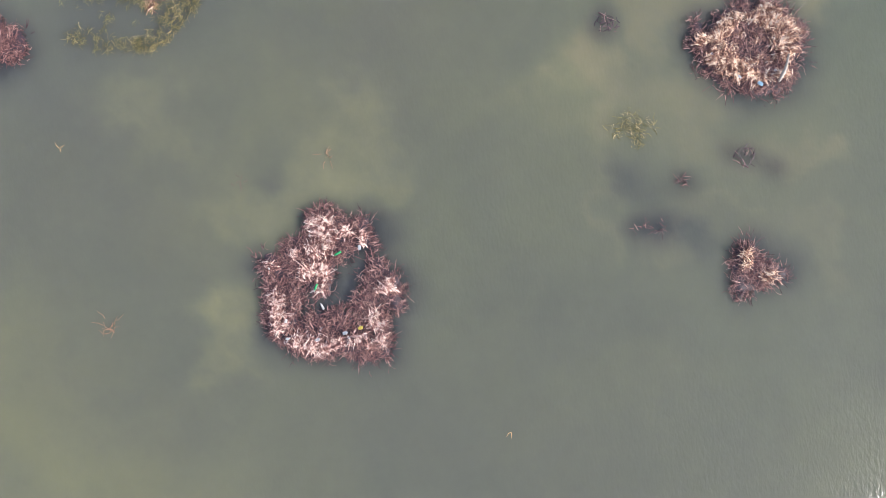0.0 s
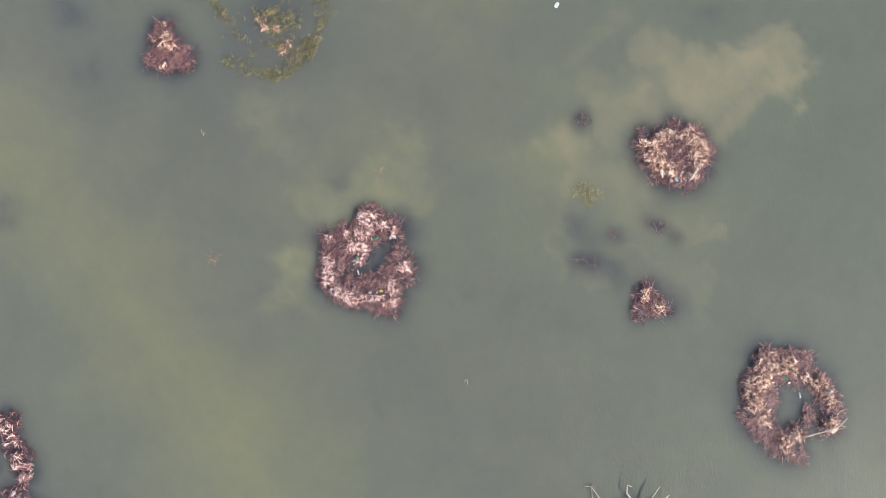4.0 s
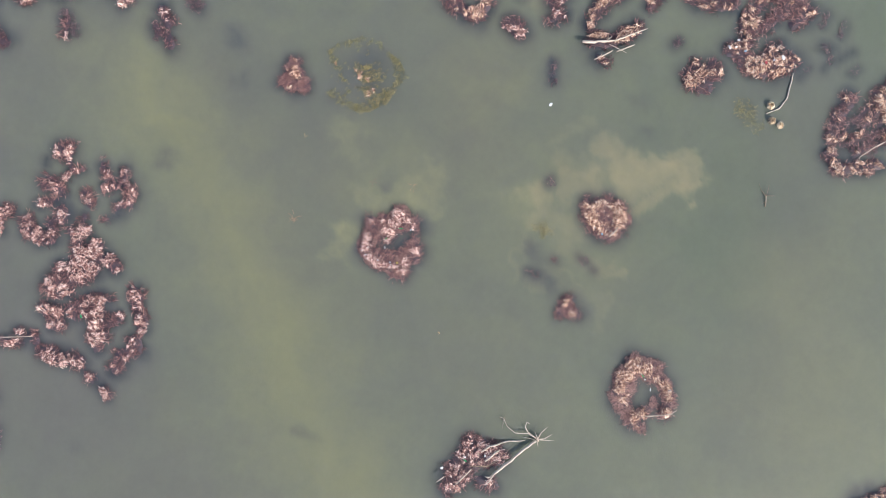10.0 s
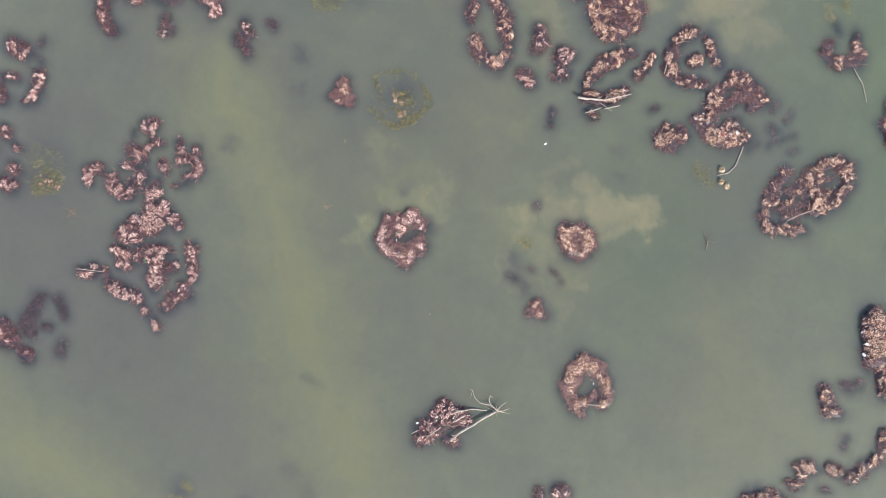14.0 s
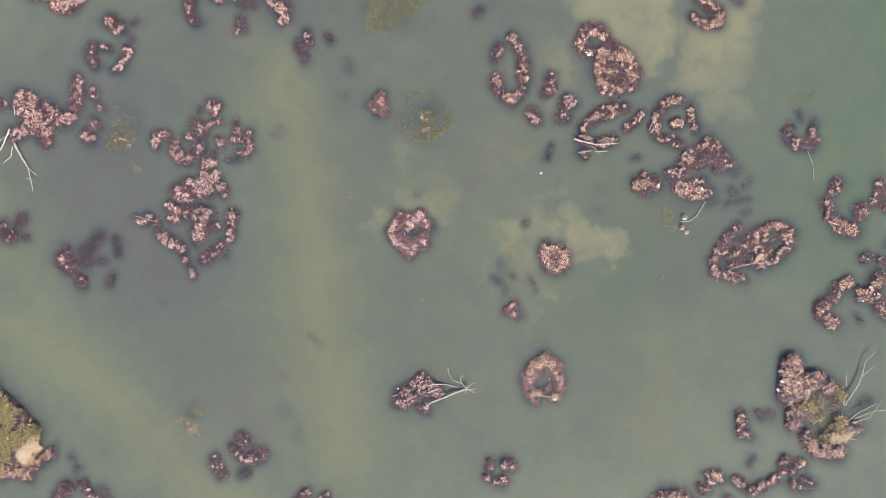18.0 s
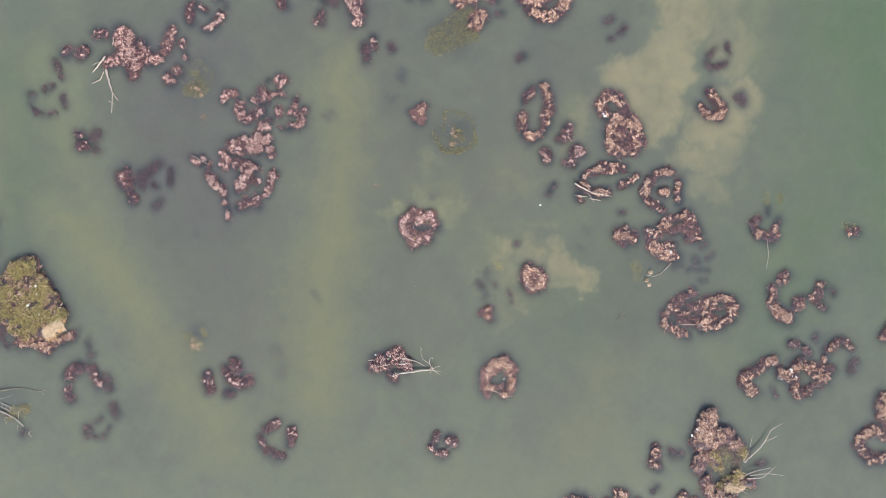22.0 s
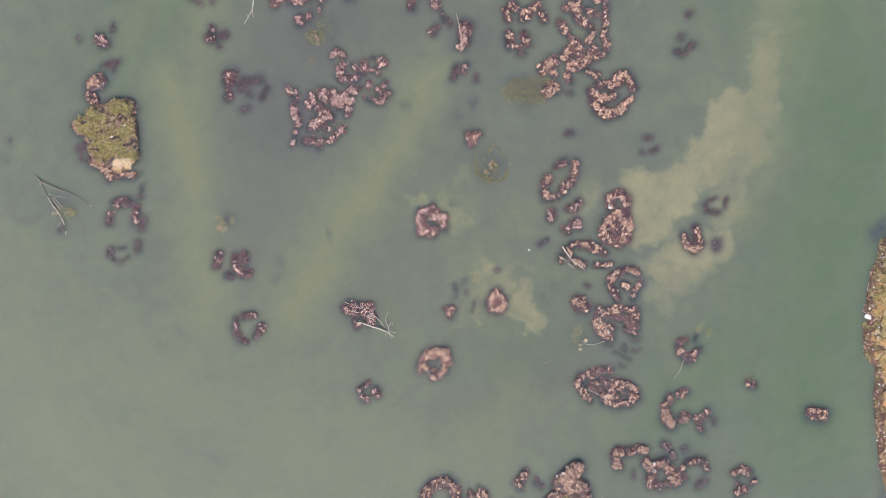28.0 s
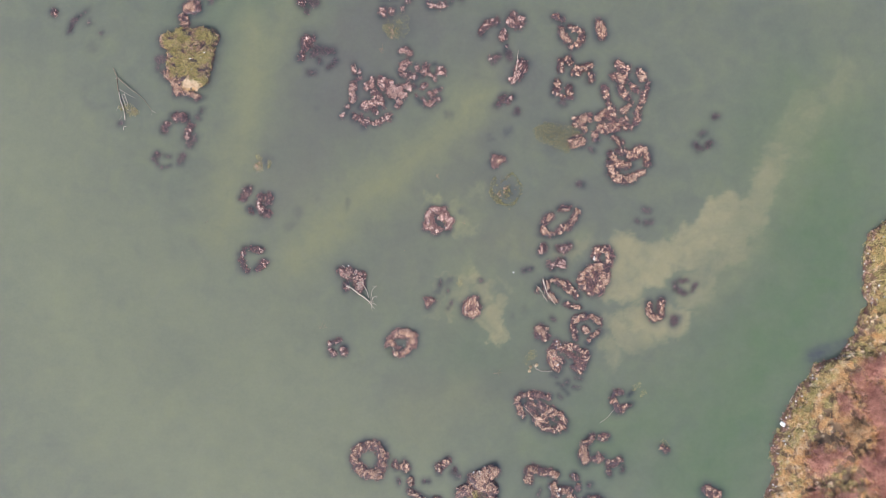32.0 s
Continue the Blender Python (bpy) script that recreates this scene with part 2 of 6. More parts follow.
TUFTS = {
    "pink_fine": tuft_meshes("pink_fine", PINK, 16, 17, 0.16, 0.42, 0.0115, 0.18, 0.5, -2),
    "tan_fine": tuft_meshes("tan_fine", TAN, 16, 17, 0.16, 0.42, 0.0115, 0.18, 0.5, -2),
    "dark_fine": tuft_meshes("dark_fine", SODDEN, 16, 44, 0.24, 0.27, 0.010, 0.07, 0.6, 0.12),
    "drift_fine": tuft_meshes("drift_fine", DARK, 10, 7, 0.16, 0.30, 0.009, 0.03, 0.3, 0.25),
    "sedge_fine": tuft_meshes("sedge_fine", SEDGE, 12, 15, 0.17, 0.32, 0.0055, 0.20, 0.4, -2),
    "pink": tuft_meshes("pink", PINK, 16, 14, 0.15, 0.46, 0.0155, 0.22, 0.5, -2),
    "tan": tuft_meshes("tan", TAN, 16, 14, 0.15, 0.46, 0.0155, 0.22, 0.5, -2),
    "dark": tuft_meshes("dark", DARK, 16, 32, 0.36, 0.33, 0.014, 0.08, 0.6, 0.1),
    "drowned": tuft_meshes("drowned", DROWNED, 12, 24, 0.34, 0.33, 0.013, 0.05, 0.5, -1),
    "rust": tuft_meshes("rust", RUST, 8, 46, 0.30, 0.62, 0.015, 0.50, 0.4, 0.15),
    "green": tuft_meshes("green", SEDGE, 10, 13, 0.24, 0.25, 0.008, 0.14, 0.5),
    "green_big": tuft_meshes("green_big", GREEN, 12, 52, 0.36, 0.32, 0.013, 0.34, 0.7),
    "straw": tuft_meshes("straw", STRAW, 10, 46, 0.30, 0.62, 0.015, 0.50, 0.4, 0.15),
    "cream": tuft_meshes("cream", CREAM, 6, 60, 0.14, 0.42, 0.014, 0.30, 0.3, 0.9),
}
TUFT_NAMES = {"pink": "reed_tuft", "pink_fine": "reed_tuft", "tan": "reed_tuft", "tan_fine": "reed_tuft", "dark": "wet_reed_tuft", "dark_fine": "wet_reed_tuft",
              "green": "sedge_tuft", "sedge_fine": "sedge_tuft", "green_big": "sedge_tuft", "straw": "straw_tuft", "rust": "straw_tuft", "drowned": "drowned_reed_tuft", "cream": "straw_tuft", "drift_fine": "drifting_stalk"}


def stroke_distance(strokes, X, Y):
    """Distance to the strokes' outline (negative inside). A stroke is its half width and then x, y, x, y ..."""
    best = np.full(X.shape, 1e9)
    for w, *flat in strokes:
        P = np.array(flat).reshape(-1, 2)
        for (ax, ay), (bx, by) in zip(P[:-1], P[1:]):
            dx, dy = bx - ax, by - ay
            t = np.clip(((X - ax) * dx + (Y - ay) * dy) / (dx * dx + dy * dy + 1e-9), 0, 1)
            best = np.minimum(best, np.hypot(X - ax - t * dx, Y - ay - t * dy) - w)
    return best


def value_noise(X, Y, scale, seed=0):
    """Smooth lattice noise from 0 to 1 on arrays."""
    x, y = X * scale, Y * scale
    i, j = np.floor(x).astype(np.int64), np.floor(y).astype(np.int64)
    fx, fy = x - i, y - j
    fx, fy = fx * fx * (3 - 2 * fx), fy * fy * (3 - 2 * fy)

    def h(a, b):
        n = (a * 374761393 + b * 668265263 + seed * 1442695041) & 0x7FFFFFFF
        n = ((n ^ (n >> 13)) * 1274126177) & 0x7FFFFFFF
        return ((n ^ (n >> 16)) & 0xFFFF) / 65535.0

    return (h(i, j) * (1 - fx) + h(i + 1, j) * fx) * (1 - fy) + (h(i, j + 1) * (1 - fx) + h(i + 1, j + 1) * fx) * fy


def ragged(strokes, X, Y, rough):
    """The outline broken up at two scales, with small bays and holes."""
    bays = np.clip(0.36 - value_noise(X, Y, 1.5, 37), 0, 1) * 3.2 * rough
    return stroke_distance(strokes, X, Y) + bays + rough * (1.5 * value_noise(X, Y, 0.8, 3) + 1.1 * value_noise(X, Y, 2.0, 5) + 0.5 * value_noise(X, Y, 4.5, 6) - 1.45)


def pieces(V, Q):
    """The connected pieces of a mesh, but for crumbs."""
    link = list(range(len(V)))

    def top(a):
        while link[a] != a:
            link[a] = link[link[a]]
            a = link[a]
        return a

    for q in Q:
        for v in q[1:]:
            link[top(v)] = top(q[0])
    groups = {}
    for q in Q:
        groups.setdefault(top(q[0]), []).append(q)
    for faces in groups.values():
        if len(faces) < 4:
            continue
        used = sorted({v for q in faces for v in q})
        number = {v: n for n, v in enumerate(used)}
        yield [V[v] for v in used], [tuple(number[v] for v in q) for q in faces]


PEAT_SHADE = []  # strokes of sunken peat and of the reeds' shade, painted into the water
SHADE_HALO = []  # broad shade round each island, painted into the water's colour


def join_tufts(rng, picks, name, root, label):
    """Tufts past the ones that stand singly, as one sheet of stalks."""
    Vs, Qs, Ms, base, slots = [], [], [], 0, []
    for kind, x, y, z, s, a in picks:
        me = rng.choice(TUFTS[kind])
        co = np.empty(len(me.vertices) * 3)
        me.vertices.foreach_get("co", co)
        co = co.reshape(-1, 3)
        q = np.empty(len(me.loops), np.int32)
        me.loops.foreach_get("vertex_index", q)
        if kind in ("straw", "rust") and not root:  # the wind combs tall grass one way
            a = 3.5 + 3.0 * (float(value_noise(np.array(x), np.array(y), 0.15, 61)) - 0.5) + rng.gauss(0, 0.3)
        c, d = math.cos(a) * s, math.sin(a) * s
        Vs.append(np.stack([co[:, 0] * c - co[:, 1] * d + x, co[:, 0] * d + co[:, 1] * c + y, co[:, 2] * s + z], -1))
        Qs.append(q.reshape(-1, 4) + base)
        if me.materials[0] not in slots:
            slots.append(me.materials[0])
        Ms.append(np.full(len(q) // 4, slots.index(me.materials[0]), np.int32))
        base += len(co)
    me = bpy.data.meshes.new(name)
    me.from_pydata(np.concatenate(Vs).tolist(), [], np.concatenate(Qs).tolist())
    for m in slots:
        me.materials.append(m)
    me.polygons.foreach_set("material_index", np.concatenate(Ms))
    ob = new(name, me)
    if root:
        ob.parent = root
    return tagged(ob, label, "", "", "stuff")


def scatter(rng, root, field, lo, hi, step, pick, most):
    """Tufts on a jittered lattice; pick(d, x, y) names the tuft or gives None."""
    n = max(1, int((hi[0] - lo[0]) / step)), max(1, int((hi[1] - lo[1]) / step))
    pts = [(lo[0] + (i + 0.5 * (j % 2) + rng.uniform(0.05, 0.95)) * step, lo[1] + (j + rng.uniform(0.05, 0.95)) * step) for i in range(n[0] + 1) for j in range(n[1] + 1)]
    rng.shuffle(pts)
    P = np.array(pts)
    D = field(P[:, 0], P[:, 1])
    outward = np.arctan2(field(P[:, 0], P[:, 1] + 0.15) - D, field(P[:, 0] + 0.15, P[:, 1]) - D)
    flow = 9.0 * value_noise(P[:, 0], P[:, 1], 0.8, 27)  # neighbouring stalks were laid over the same way
    picks = []
    for (x, y), d, out, lay in zip(pts, D, outward, flow):
        got = pick(d, x, y)
        if got:
            a = out + rng.gauss(0, 0.8) if got[0].startswith(("dark", "drift")) and d > -0.45 else 2.4 + 0.15 * lay + rng.gauss(0, 0.4) if got[0] in ("green", "sedge_fine") else lay + rng.gauss(0, 0.45)
            picks.append((got[0], x - root.location.x, y - root.location.y, got[1], rng.uniform(0.7, 1.25), a))
    for kind, x, y, z, s, a in picks[:most]:
        ob = new(TUFT_NAMES[kind], rng.choice(TUFTS[kind]))
        ob.parent = root
        ob.location = (x, y, z)
        ob.rotation_euler, ob.scale = (rng.gauss(0, 0.12), rng.gauss(0, 0.12), a), (s, s, s * rng.uniform(0.8, 1.2))
    if picks[most:]:
        join_tufts(rng, picks[most:], "reed_litter", root, "loose broken stalks between the tufts")


def island(name, label, kind, strokes, fine=False, height=0.14, group="reed islands", category="reed island", cover=0.95, thin=(), dry=1.0, bare=(), heart=()):
    """A low mat of peat under a scatter of reed or sedge tufts."""
    rng = random.Random(str(strokes))
    if kind in ("pink", "tan", "dark"):
        strokes = [[max(0.12, w - (0.04 if fine else 0.05)), *flat] for w, *flat in strokes]
    xs = [v for s in strokes for v in s[1::2]]
    ys = [v for s in strokes for v in s[2::2]]
    pad = max(s[0] for s in strokes) + 0.7
    lo, hi = (min(xs) - pad, min(ys) - pad), (max(xs) + pad, max(ys) + pad)
    root = new(name)
    root.location = ((lo[0] + hi[0]) / 2, (lo[1] + hi[1]) / 2, 0)
    root.empty_display_size = 0.3
    tagged(root, label, category, group)
    rough = {"straw": 0.30, "dark": 0.30, "bush": 0.32}.get(kind, 0.22 if fine else 0.30)

    def field(X, Y):
        return ragged(strokes, X, Y, rough)

    cell = 0.14 if fine else 0.22
    gx, gy = np.arange(lo[0], hi[0] + cell, cell), np.arange(lo[1], hi[1] + cell, cell)
    X, Y = np.meshgrid(gx, gy)
    D = field(X, Y)
    top = {"dark": 0.03, "green": -0.02}.get(kind, height)
    Z = np.where(D < 0, top * (1 - np.exp(np.minimum(D, 0) / 0.35)), -D * 0.7) + 0.05 * (value_noise(X, Y, 3.1, 9) - 0.35) + 0.01
    keep = D < 0.25
    number, V, Q = -np.ones(X.shape, int), [], []
    for j, i in zip(*np.nonzero(keep)):
        number[j, i] = len(V)
        V.append((float(X[j, i]) - root.location.x, float(Y[j, i]) - root.location.y, float(Z[j, i])))
    for j in range(X.shape[0] - 1):
        for i in range(X.shape[1] - 1):
            q = (number[j, i], number[j, i + 1], number[j + 1, i + 1], number[j + 1, i])
            if min(q) >= 0:
                Q.append(tuple(int(v) for v in q))
    if V and kind not in ("green", "straw", "dark"):
        for verts, faces in pieces(V, Q):
            mesh_object("peat_mat", verts, faces, MUD, root, "dark wet peat mat", True)
    tone = {"pink": "pink", "tan": "tan"}.get(kind, "pink")
    suffix = "_fine" if fine else ""
    step = {"green": 0.20 if fine else 0.27, "straw": 0.32, "bush": 0.31, "dark": 0.14 if fine else 0.33}.get(kind, 0.26 if fine else 0.42)

    def pick(d, x, y):
        if thin and d > 0 and rng.random() < (0.08 if fine else 0.22) and stroke_distance(thin, np.array([x]), np.array([y]))[0] < 0.15 * rng.gauss(0, 1):
            return ("sedge_fine" if fine else "green", -0.06)
        if fine and kind not in ("green", "dark") and -0.08 < d < 0.30 and rng.random() < 0.55:
            return ("drift_fine", -0.02)
        if d > 0.04:
            return None
        bald = float(value_noise(np.array(x), np.array(y), 1.3 if fine else 0.9, 17))
        z = max(0.0, top * (1 - math.exp(min(d, 0) / 0.35)))
        if kind == "dark":
            if fine:
                return ("drift_fine", -0.03) if rng.random() < 0.6 else None
            return ("drowned", -0.03) if rng.random() < 0.5 + bald else None
        if kind == "green":
            if heart and rng.random() < 0.5 and stroke_distance(heart, np.array([x]), np.array([y]))[0] < 0.3 * rng.gauss(0, 1):
                return (rng.choice(["tan_fine", "sedge_fine"] if fine else ["tan", "green"]), 0.0)
            return ("sedge_fine" if fine else "green", -0.04) if rng.random() < cover * (0.35 + 1.3 * bald) else None
        if kind == "straw":
            return ("cream" if d < -0.3 or rng.random() < 0.4 else rng.choice(["tan", "straw"]), z)
        if kind == "bush":
            if rng.random() > cover:
                return ("dark", z)
            brown, hollow = (float(value_noise(np.array(x), np.array(y), sc, 23)) for sc in (0.45, 1.1))
            if d > -0.25:
                return (rng.choice(["dark", "tan", "green_big"]), z)
            if hollow < 0.36 and rng.random() < 0.75:
                return ("dark", z * 0.4)
            tawny = heart and stroke_distance(heart, np.array([x]), np.array([y]))[0] < 0.6 * rng.gauss(0, 1)
            olive = rng.random() < min(0.95, max(0.25, 0.65 + 2.2 * (brown - 0.45))) * (0.35 if tawny else 1.0)
            return ("green_big" if olive else rng.choice(["tan", "tan", "pink", "dark", "dark"]), z)
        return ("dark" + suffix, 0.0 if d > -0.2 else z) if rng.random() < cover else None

    def pick_pale(d, x, y):
        """The dry, bleached stalks on top, thicker in some spots than in others."""
        bald = float(value_noise(np.array(x), np.array(y), 1.3 if fine else 1.0, 17))
        spot = float(value_noise(np.array(x), np.array(y), 2.6 if fine else 2.0, 18))
        if d > (-0.25 if fine else -0.06) or rng.random() > dry * (0.30 if fine else 0.34) + (3.0 if fine else 2.2) * (0.45 * bald + 0.55 * spot - 0.63 + 0.12 * dry + 0.10 * min(-d, 1.0)):
            return None
        if bare and rng.random() < 0.92 and stroke_distance(bare, np.array([x]), np.array([y]))[0] < 0:
            return None
        return (tone + suffix, max(0.0, top * (1 - math.exp(d / 0.35))) + 0.06)

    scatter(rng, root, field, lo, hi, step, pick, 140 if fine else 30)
    if kind in ("pink", "tan"):
        scatter(rng, root, field, lo, hi, 0.15 if fine else 0.29, pick_pale, 300 if fine else 50)
    if kind not in ("green", "straw"):
        # wide soft shade painted on the water about the island
        SHADE_HALO.extend([[0.2 if kind == "dark" else 0.38, w + 0.45, *flat] for w, *flat in strokes])
        # painted rim at the edge, part peat and part reed shade
        PEAT_SHADE.extend([[0.65, w + 0.15, *flat] if kind == "dark" else [0.9, w + 0.14, *flat] for w, *flat in strokes])
    return root


def driftwood(name, label, limbs, mat, category="driftwood", sides=7, bark={}):
    """A dead trunk and its branches. A limb: part name, radius at the two ends, height at the two ends, then x, y ..."""
    rng = random.Random(str(limbs))
    root = new(name)
    root.location = (limbs[0][5], limbs[0][6], 0)
    tagged(root, label, category)
    trunk = None
    for part_name, r0, r1, z0, z1, *flat in limbs:
        P = [Vector(p) for p in np.array(flat).reshape(-1, 2).tolist()]
        total = sum((b - a).length for a, b in zip(P[:-1], P[1:])) + 1e-6
        path, run = [], 0.0
        for a, b in zip(P[:-1], P[1:]):
            k = max(2, int((b - a).length / 0.35))
            for i in range(k):
                q, s = a.lerp(b, i / k), (run + (b - a).length * i / k) / total
                r = r0 + (r1 - r0) * s
                path.append((q.x + rng.gauss(0, 0.25 * r) - root.location.x, q.y + rng.gauss(0, 0.25 * r) - root.location.y, z0 + (z1 - z0) * s + rng.gauss(0, 0.15 * r), r * rng.uniform(0.85, 1.15)))
            run += (b - a).length
        q = P[-1]
        path.append((q.x - root.location.x, q.y - root.location.y, z1, r1 * 0.6))
        V, Q = tubes([path], sides, True)
        limb = mesh_object(part_name, V, Q, bark[part_name] if part_name in bark else mat, trunk or root, "", True)
        trunk = trunk or limb
    return root


def twig_cluster(x, y, size, label, mat, count=9):
    """A few thin bent twigs that stick out of the water."""
    rng = random.Random(f"{x}{y}")
    root = new("twig_cluster")
    root.location = (x, y, 0)
    tagged(root, label, "twigs", "twigs in the water")
    for _ in range(count):
        a, n = rng.uniform(0, 6.28), size * rng.uniform(0.4, 1.0)
        b, r = a + rng.gauss(0, 0.7), 0.007 + 0.012 * size
        px, py = rng.gauss(0, size * 0.3), rng.gauss(0, size * 0.25)
        path = [(px, py, -0.05, r), (px + 0.5 * n * math.cos(a), py + 0.5 * n * math.sin(a), 0.07, 0.8 * r),
                (px + 0.5 * n * (math.cos(a) + math.cos(b)), py + 0.5 * n * (math.sin(a) + math.sin(b)), rng.uniform(-0.03, 0.15), 0.4 * r)]
        V, Q = tubes([path], 4)
        mesh_object("twig", V, Q, mat, root)
    return root


def rung_frame(x, y, z, turn, length, width):
    """A wooden frame of two rails and four rungs, afloat."""
    root = new("wooden_frame")
    root.matrix_world = pose(x, y, z, 3, -2, turn)
    tagged(root, "weathered pale wooden frame with rungs afloat beside a branch", "wooden frame")
    for side in (-0.5, 0.5):
        V, Q = tubes([[(-0.5 * length, side * width, 0, 0.045), (0, side * width, 0.015, 0.05), (0.5 * length, side * width, 0, 0.04)]], 6, True)
        mesh_object("rail", V, Q, WOOD, root)
    for k in range(4):
        u = (k / 3 - 0.5) * length * 0.94
        V, Q = tubes([[(u, -0.5 * width, 0, 0.035), (u, 0.5 * width, 0.01, 0.035)]], 6, True)
        mesh_object("rung", V, Q, WOOD, root)
    return root


def lathe(profile, sides=10):
    """A turned shape along x from (x, radius) steps."""
    V, Q = [], []
    for i, (x, r) in enumerate(profile):
        V += [(x, r * math.cos(2 * math.pi * k / sides), r * math.sin(2 * math.pi * k / sides)) for k in range(sides)]
        if i:
            for k in range(sides):
                a, b = (i - 1) * sides + k, (i - 1) * sides + (k + 1) % sides
                Q.append((a, b, b + sides, a + sides))
    Q += [tuple(reversed(range(sides))), tuple(len(V) - sides + k for k in range(sides))]
    return V, Q


def bottle(x, y, z, turn, mat, label, size=1.0):
    root = new("plastic_bottle")
    root.matrix_world = pose(x, y, z, 0, 6, turn)
    tagged(root, label, "bottle", "litter")
    s = size
    V, Q = lathe([(-0.15 * s, 0.030 * s), (-0.14 * s, 0.045 * s), (0.04 * s, 0.045 * s), (0.06 * s, 0.041 * s), (0.08 * s, 0.045 * s), (0.11 * s, 0.030 * s), (0.14 * s, 0.015 * s), (0.155 * s, 0.014 * s)])
    body = mesh_object("bottle_body", V, Q, mat, root, "", True)
    V, Q = lathe([(0.156 * s, 0.018 * s), (0.18 * s, 0.018 * s)])
    mesh_object("bottle_cap", V, Q, WHITE, body, "white screw cap")
    return root


def scrap(x, y, z, size, mat, label, name="plastic_scrap"):
    """A crumpled, rounded piece of packaging."""
    rng = random.Random(f"{x:.2f}{y:.2f}{size}")
    bm = bmesh.new()
    bmesh.ops.create_icosphere(bm, subdivisions=2, radius=0.5)
    for v in bm.verts:
        k = max(abs(v.co.x), abs(v.co.y), abs(v.co.z))
        v.co = v.co.lerp(v.co * (0.45 / k), 0.7) * rng.uniform(0.9, 1.08)
        v.co = Vector((v.co.x * size * 1.25, v.co.y * size * 0.8, v.co.z * size * 0.30))
    me = bpy.data.meshes.new(name)
    bm.to_mesh(me)
    bm.free()
    me.materials.append(mat)
    ob = new(name, me)
    ob.matrix_world = pose(x, y, z, rng.uniform(-8, 8), rng.uniform(-8, 8), rng.uniform(0, 360))
    return tagged(ob, label, "litter", "litter")


def tussock(x, y, size, label):
    """A mop of bleached grass that hangs over on all sides."""
    rng = random.Random(f"{x:.2f}{y:.2f}")
    root = new("grass_tussock")
    root.location = (x, y, 0)
    tagged(root, label, "grass tussock", "grass tussocks")
    paths = []
    for _ in range(150):
        a, n = rng.uniform(0, 6.28), size * rng.uniform(0.35, 1.0)
        h, k = size * rng.uniform(0.6, 0.95), rng.gauss(0, 0.25)
        paths.append([(0.12 * n * math.cos(a), 0.12 * n * math.sin(a), 0.05, 0.012), (0.55 * n * math.cos(a + k), 0.55 * n * math.sin(a + k), h, 0.020), (n * math.cos(a + 1.5 * k), n * math.sin(a + 1.5 * k), h * rng.uniform(0.1, 0.6), 0.010)])
    V, Q = ribbons(paths)
    mesh_object("thatch", V, Q, CREAM, root)
    bm = bmesh.new()
    bmesh.ops.create_icosphere(bm, subdivisions=2, radius=size * 0.6)
    for v in bm.verts:
        v.co.z *= 0.9
        v.co *= rng.uniform(0.9, 1.1)
    me = bpy.data.meshes.new("root_ball")
    bm.to_mesh(me)
    bm.free()
    me.materials.append(MUD)
    new("root_ball", me).parent = root
    return root


# ---- reed islands ----
island("reed_island", "C-shaped island of broken pinkish reed stubble round a pool", "pink", [[0.59, 2.61, -0.03, 1.87, -0.06], [0.62, 2.22, -1.55, 1.86, -1.58], [0.55, 2.35, -0.69, 1.75, -0.83], [0.41, 2.77, 0.13, 2.73, -0.46], [0.50, 1.25, 2.31, 1.09, 2.17], [0.50, 1.70, 1.15, 1.69, 0.34], [0.59, 1.12, 1.12, 0.77, 0.37], [0.41, 0.30, 0.32, 0.20, 0.38], [0.50, 0.44, 1.99, -0.57, 2.22], [0.46, 0.04, 1.64, -1.53, 1.94]] + [[0.41, -1.05, 2.38, -1.34, 2.33], [0.55, -1.79, 1.75, -2.13, 1.04, -2.16, 0.23], [0.50, -1.31, 1.15, -1.50, -0.10], [0.50, -2.17, 0.00, -2.41, -1.12], [0.37, -2.76, -0.83, -2.74, -1.76], [0.57, 0.06, -1.73, -0.28, -2.28], [0.27, 0.59, -1.58, 0.66, -1.93], [0.37, -0.54, -0.99, -1.02, -1.56], [0.46, -1.39, -1.69, -2.32, -1.74], [0.32, -1.04, -2.44, -0.58, -2.44]], fine=True, dry=1.3, bare=[[0.32, 1.27, 1.38, -0.53, 1.70], [0.41, -1.12, 0.88, -1.43, -0.11], [0.32, -0.02, -1.02, -0.84, -1.13], [0.23, 0.29, -2.80, -0.87, -2.86], [0.18, 2.69, -0.69, 1.54, -0.66], [0.23, -1.47, -2.23, -2.63, -2.24], [0.21, -2.88, -0.82, -2.86, -1.98]])
island("reed_island", "round island of tan reed litter with a bare middle", "tan", [[0.91, 7.73, -17.23, 6.87, -16.88, 6.04, -17.78, 6.13, -18.97, 7.15, -19.49, 7.91, -19.02, 8.13, -17.91], [0.91, 7.12, -18.17, 6.77, -18.23], [0.37, 8.22, -16.28, 7.44, -16.12], [0.32, 6.51, -19.94, 6.25, -20.09]], fine=True, dry=1.1, bare=[[0.78, 7.43, -17.94, 6.83, -18.26], [0.46, 6.13, -18.36, 5.93, -18.49]])
island("reed_island", "small three-cornered mound of tan reed litter", "tan", [[0.45, -1.21, -16.73, -2.01, -16.51, -1.99, -17.56], [0.26, -0.78, -16.71, -1.02, -16.76], [0.25, -2.11, -17.93, -2.16, -18.0], [0.22, -2.37, -16.32, -2.44, -16.39]], fine=True, dry=0.85, bare=[[0.32, -2.17, -16.07, -2.58, -16.47], [0.27, -2.12, -17.86, -2.22, -18.16]])
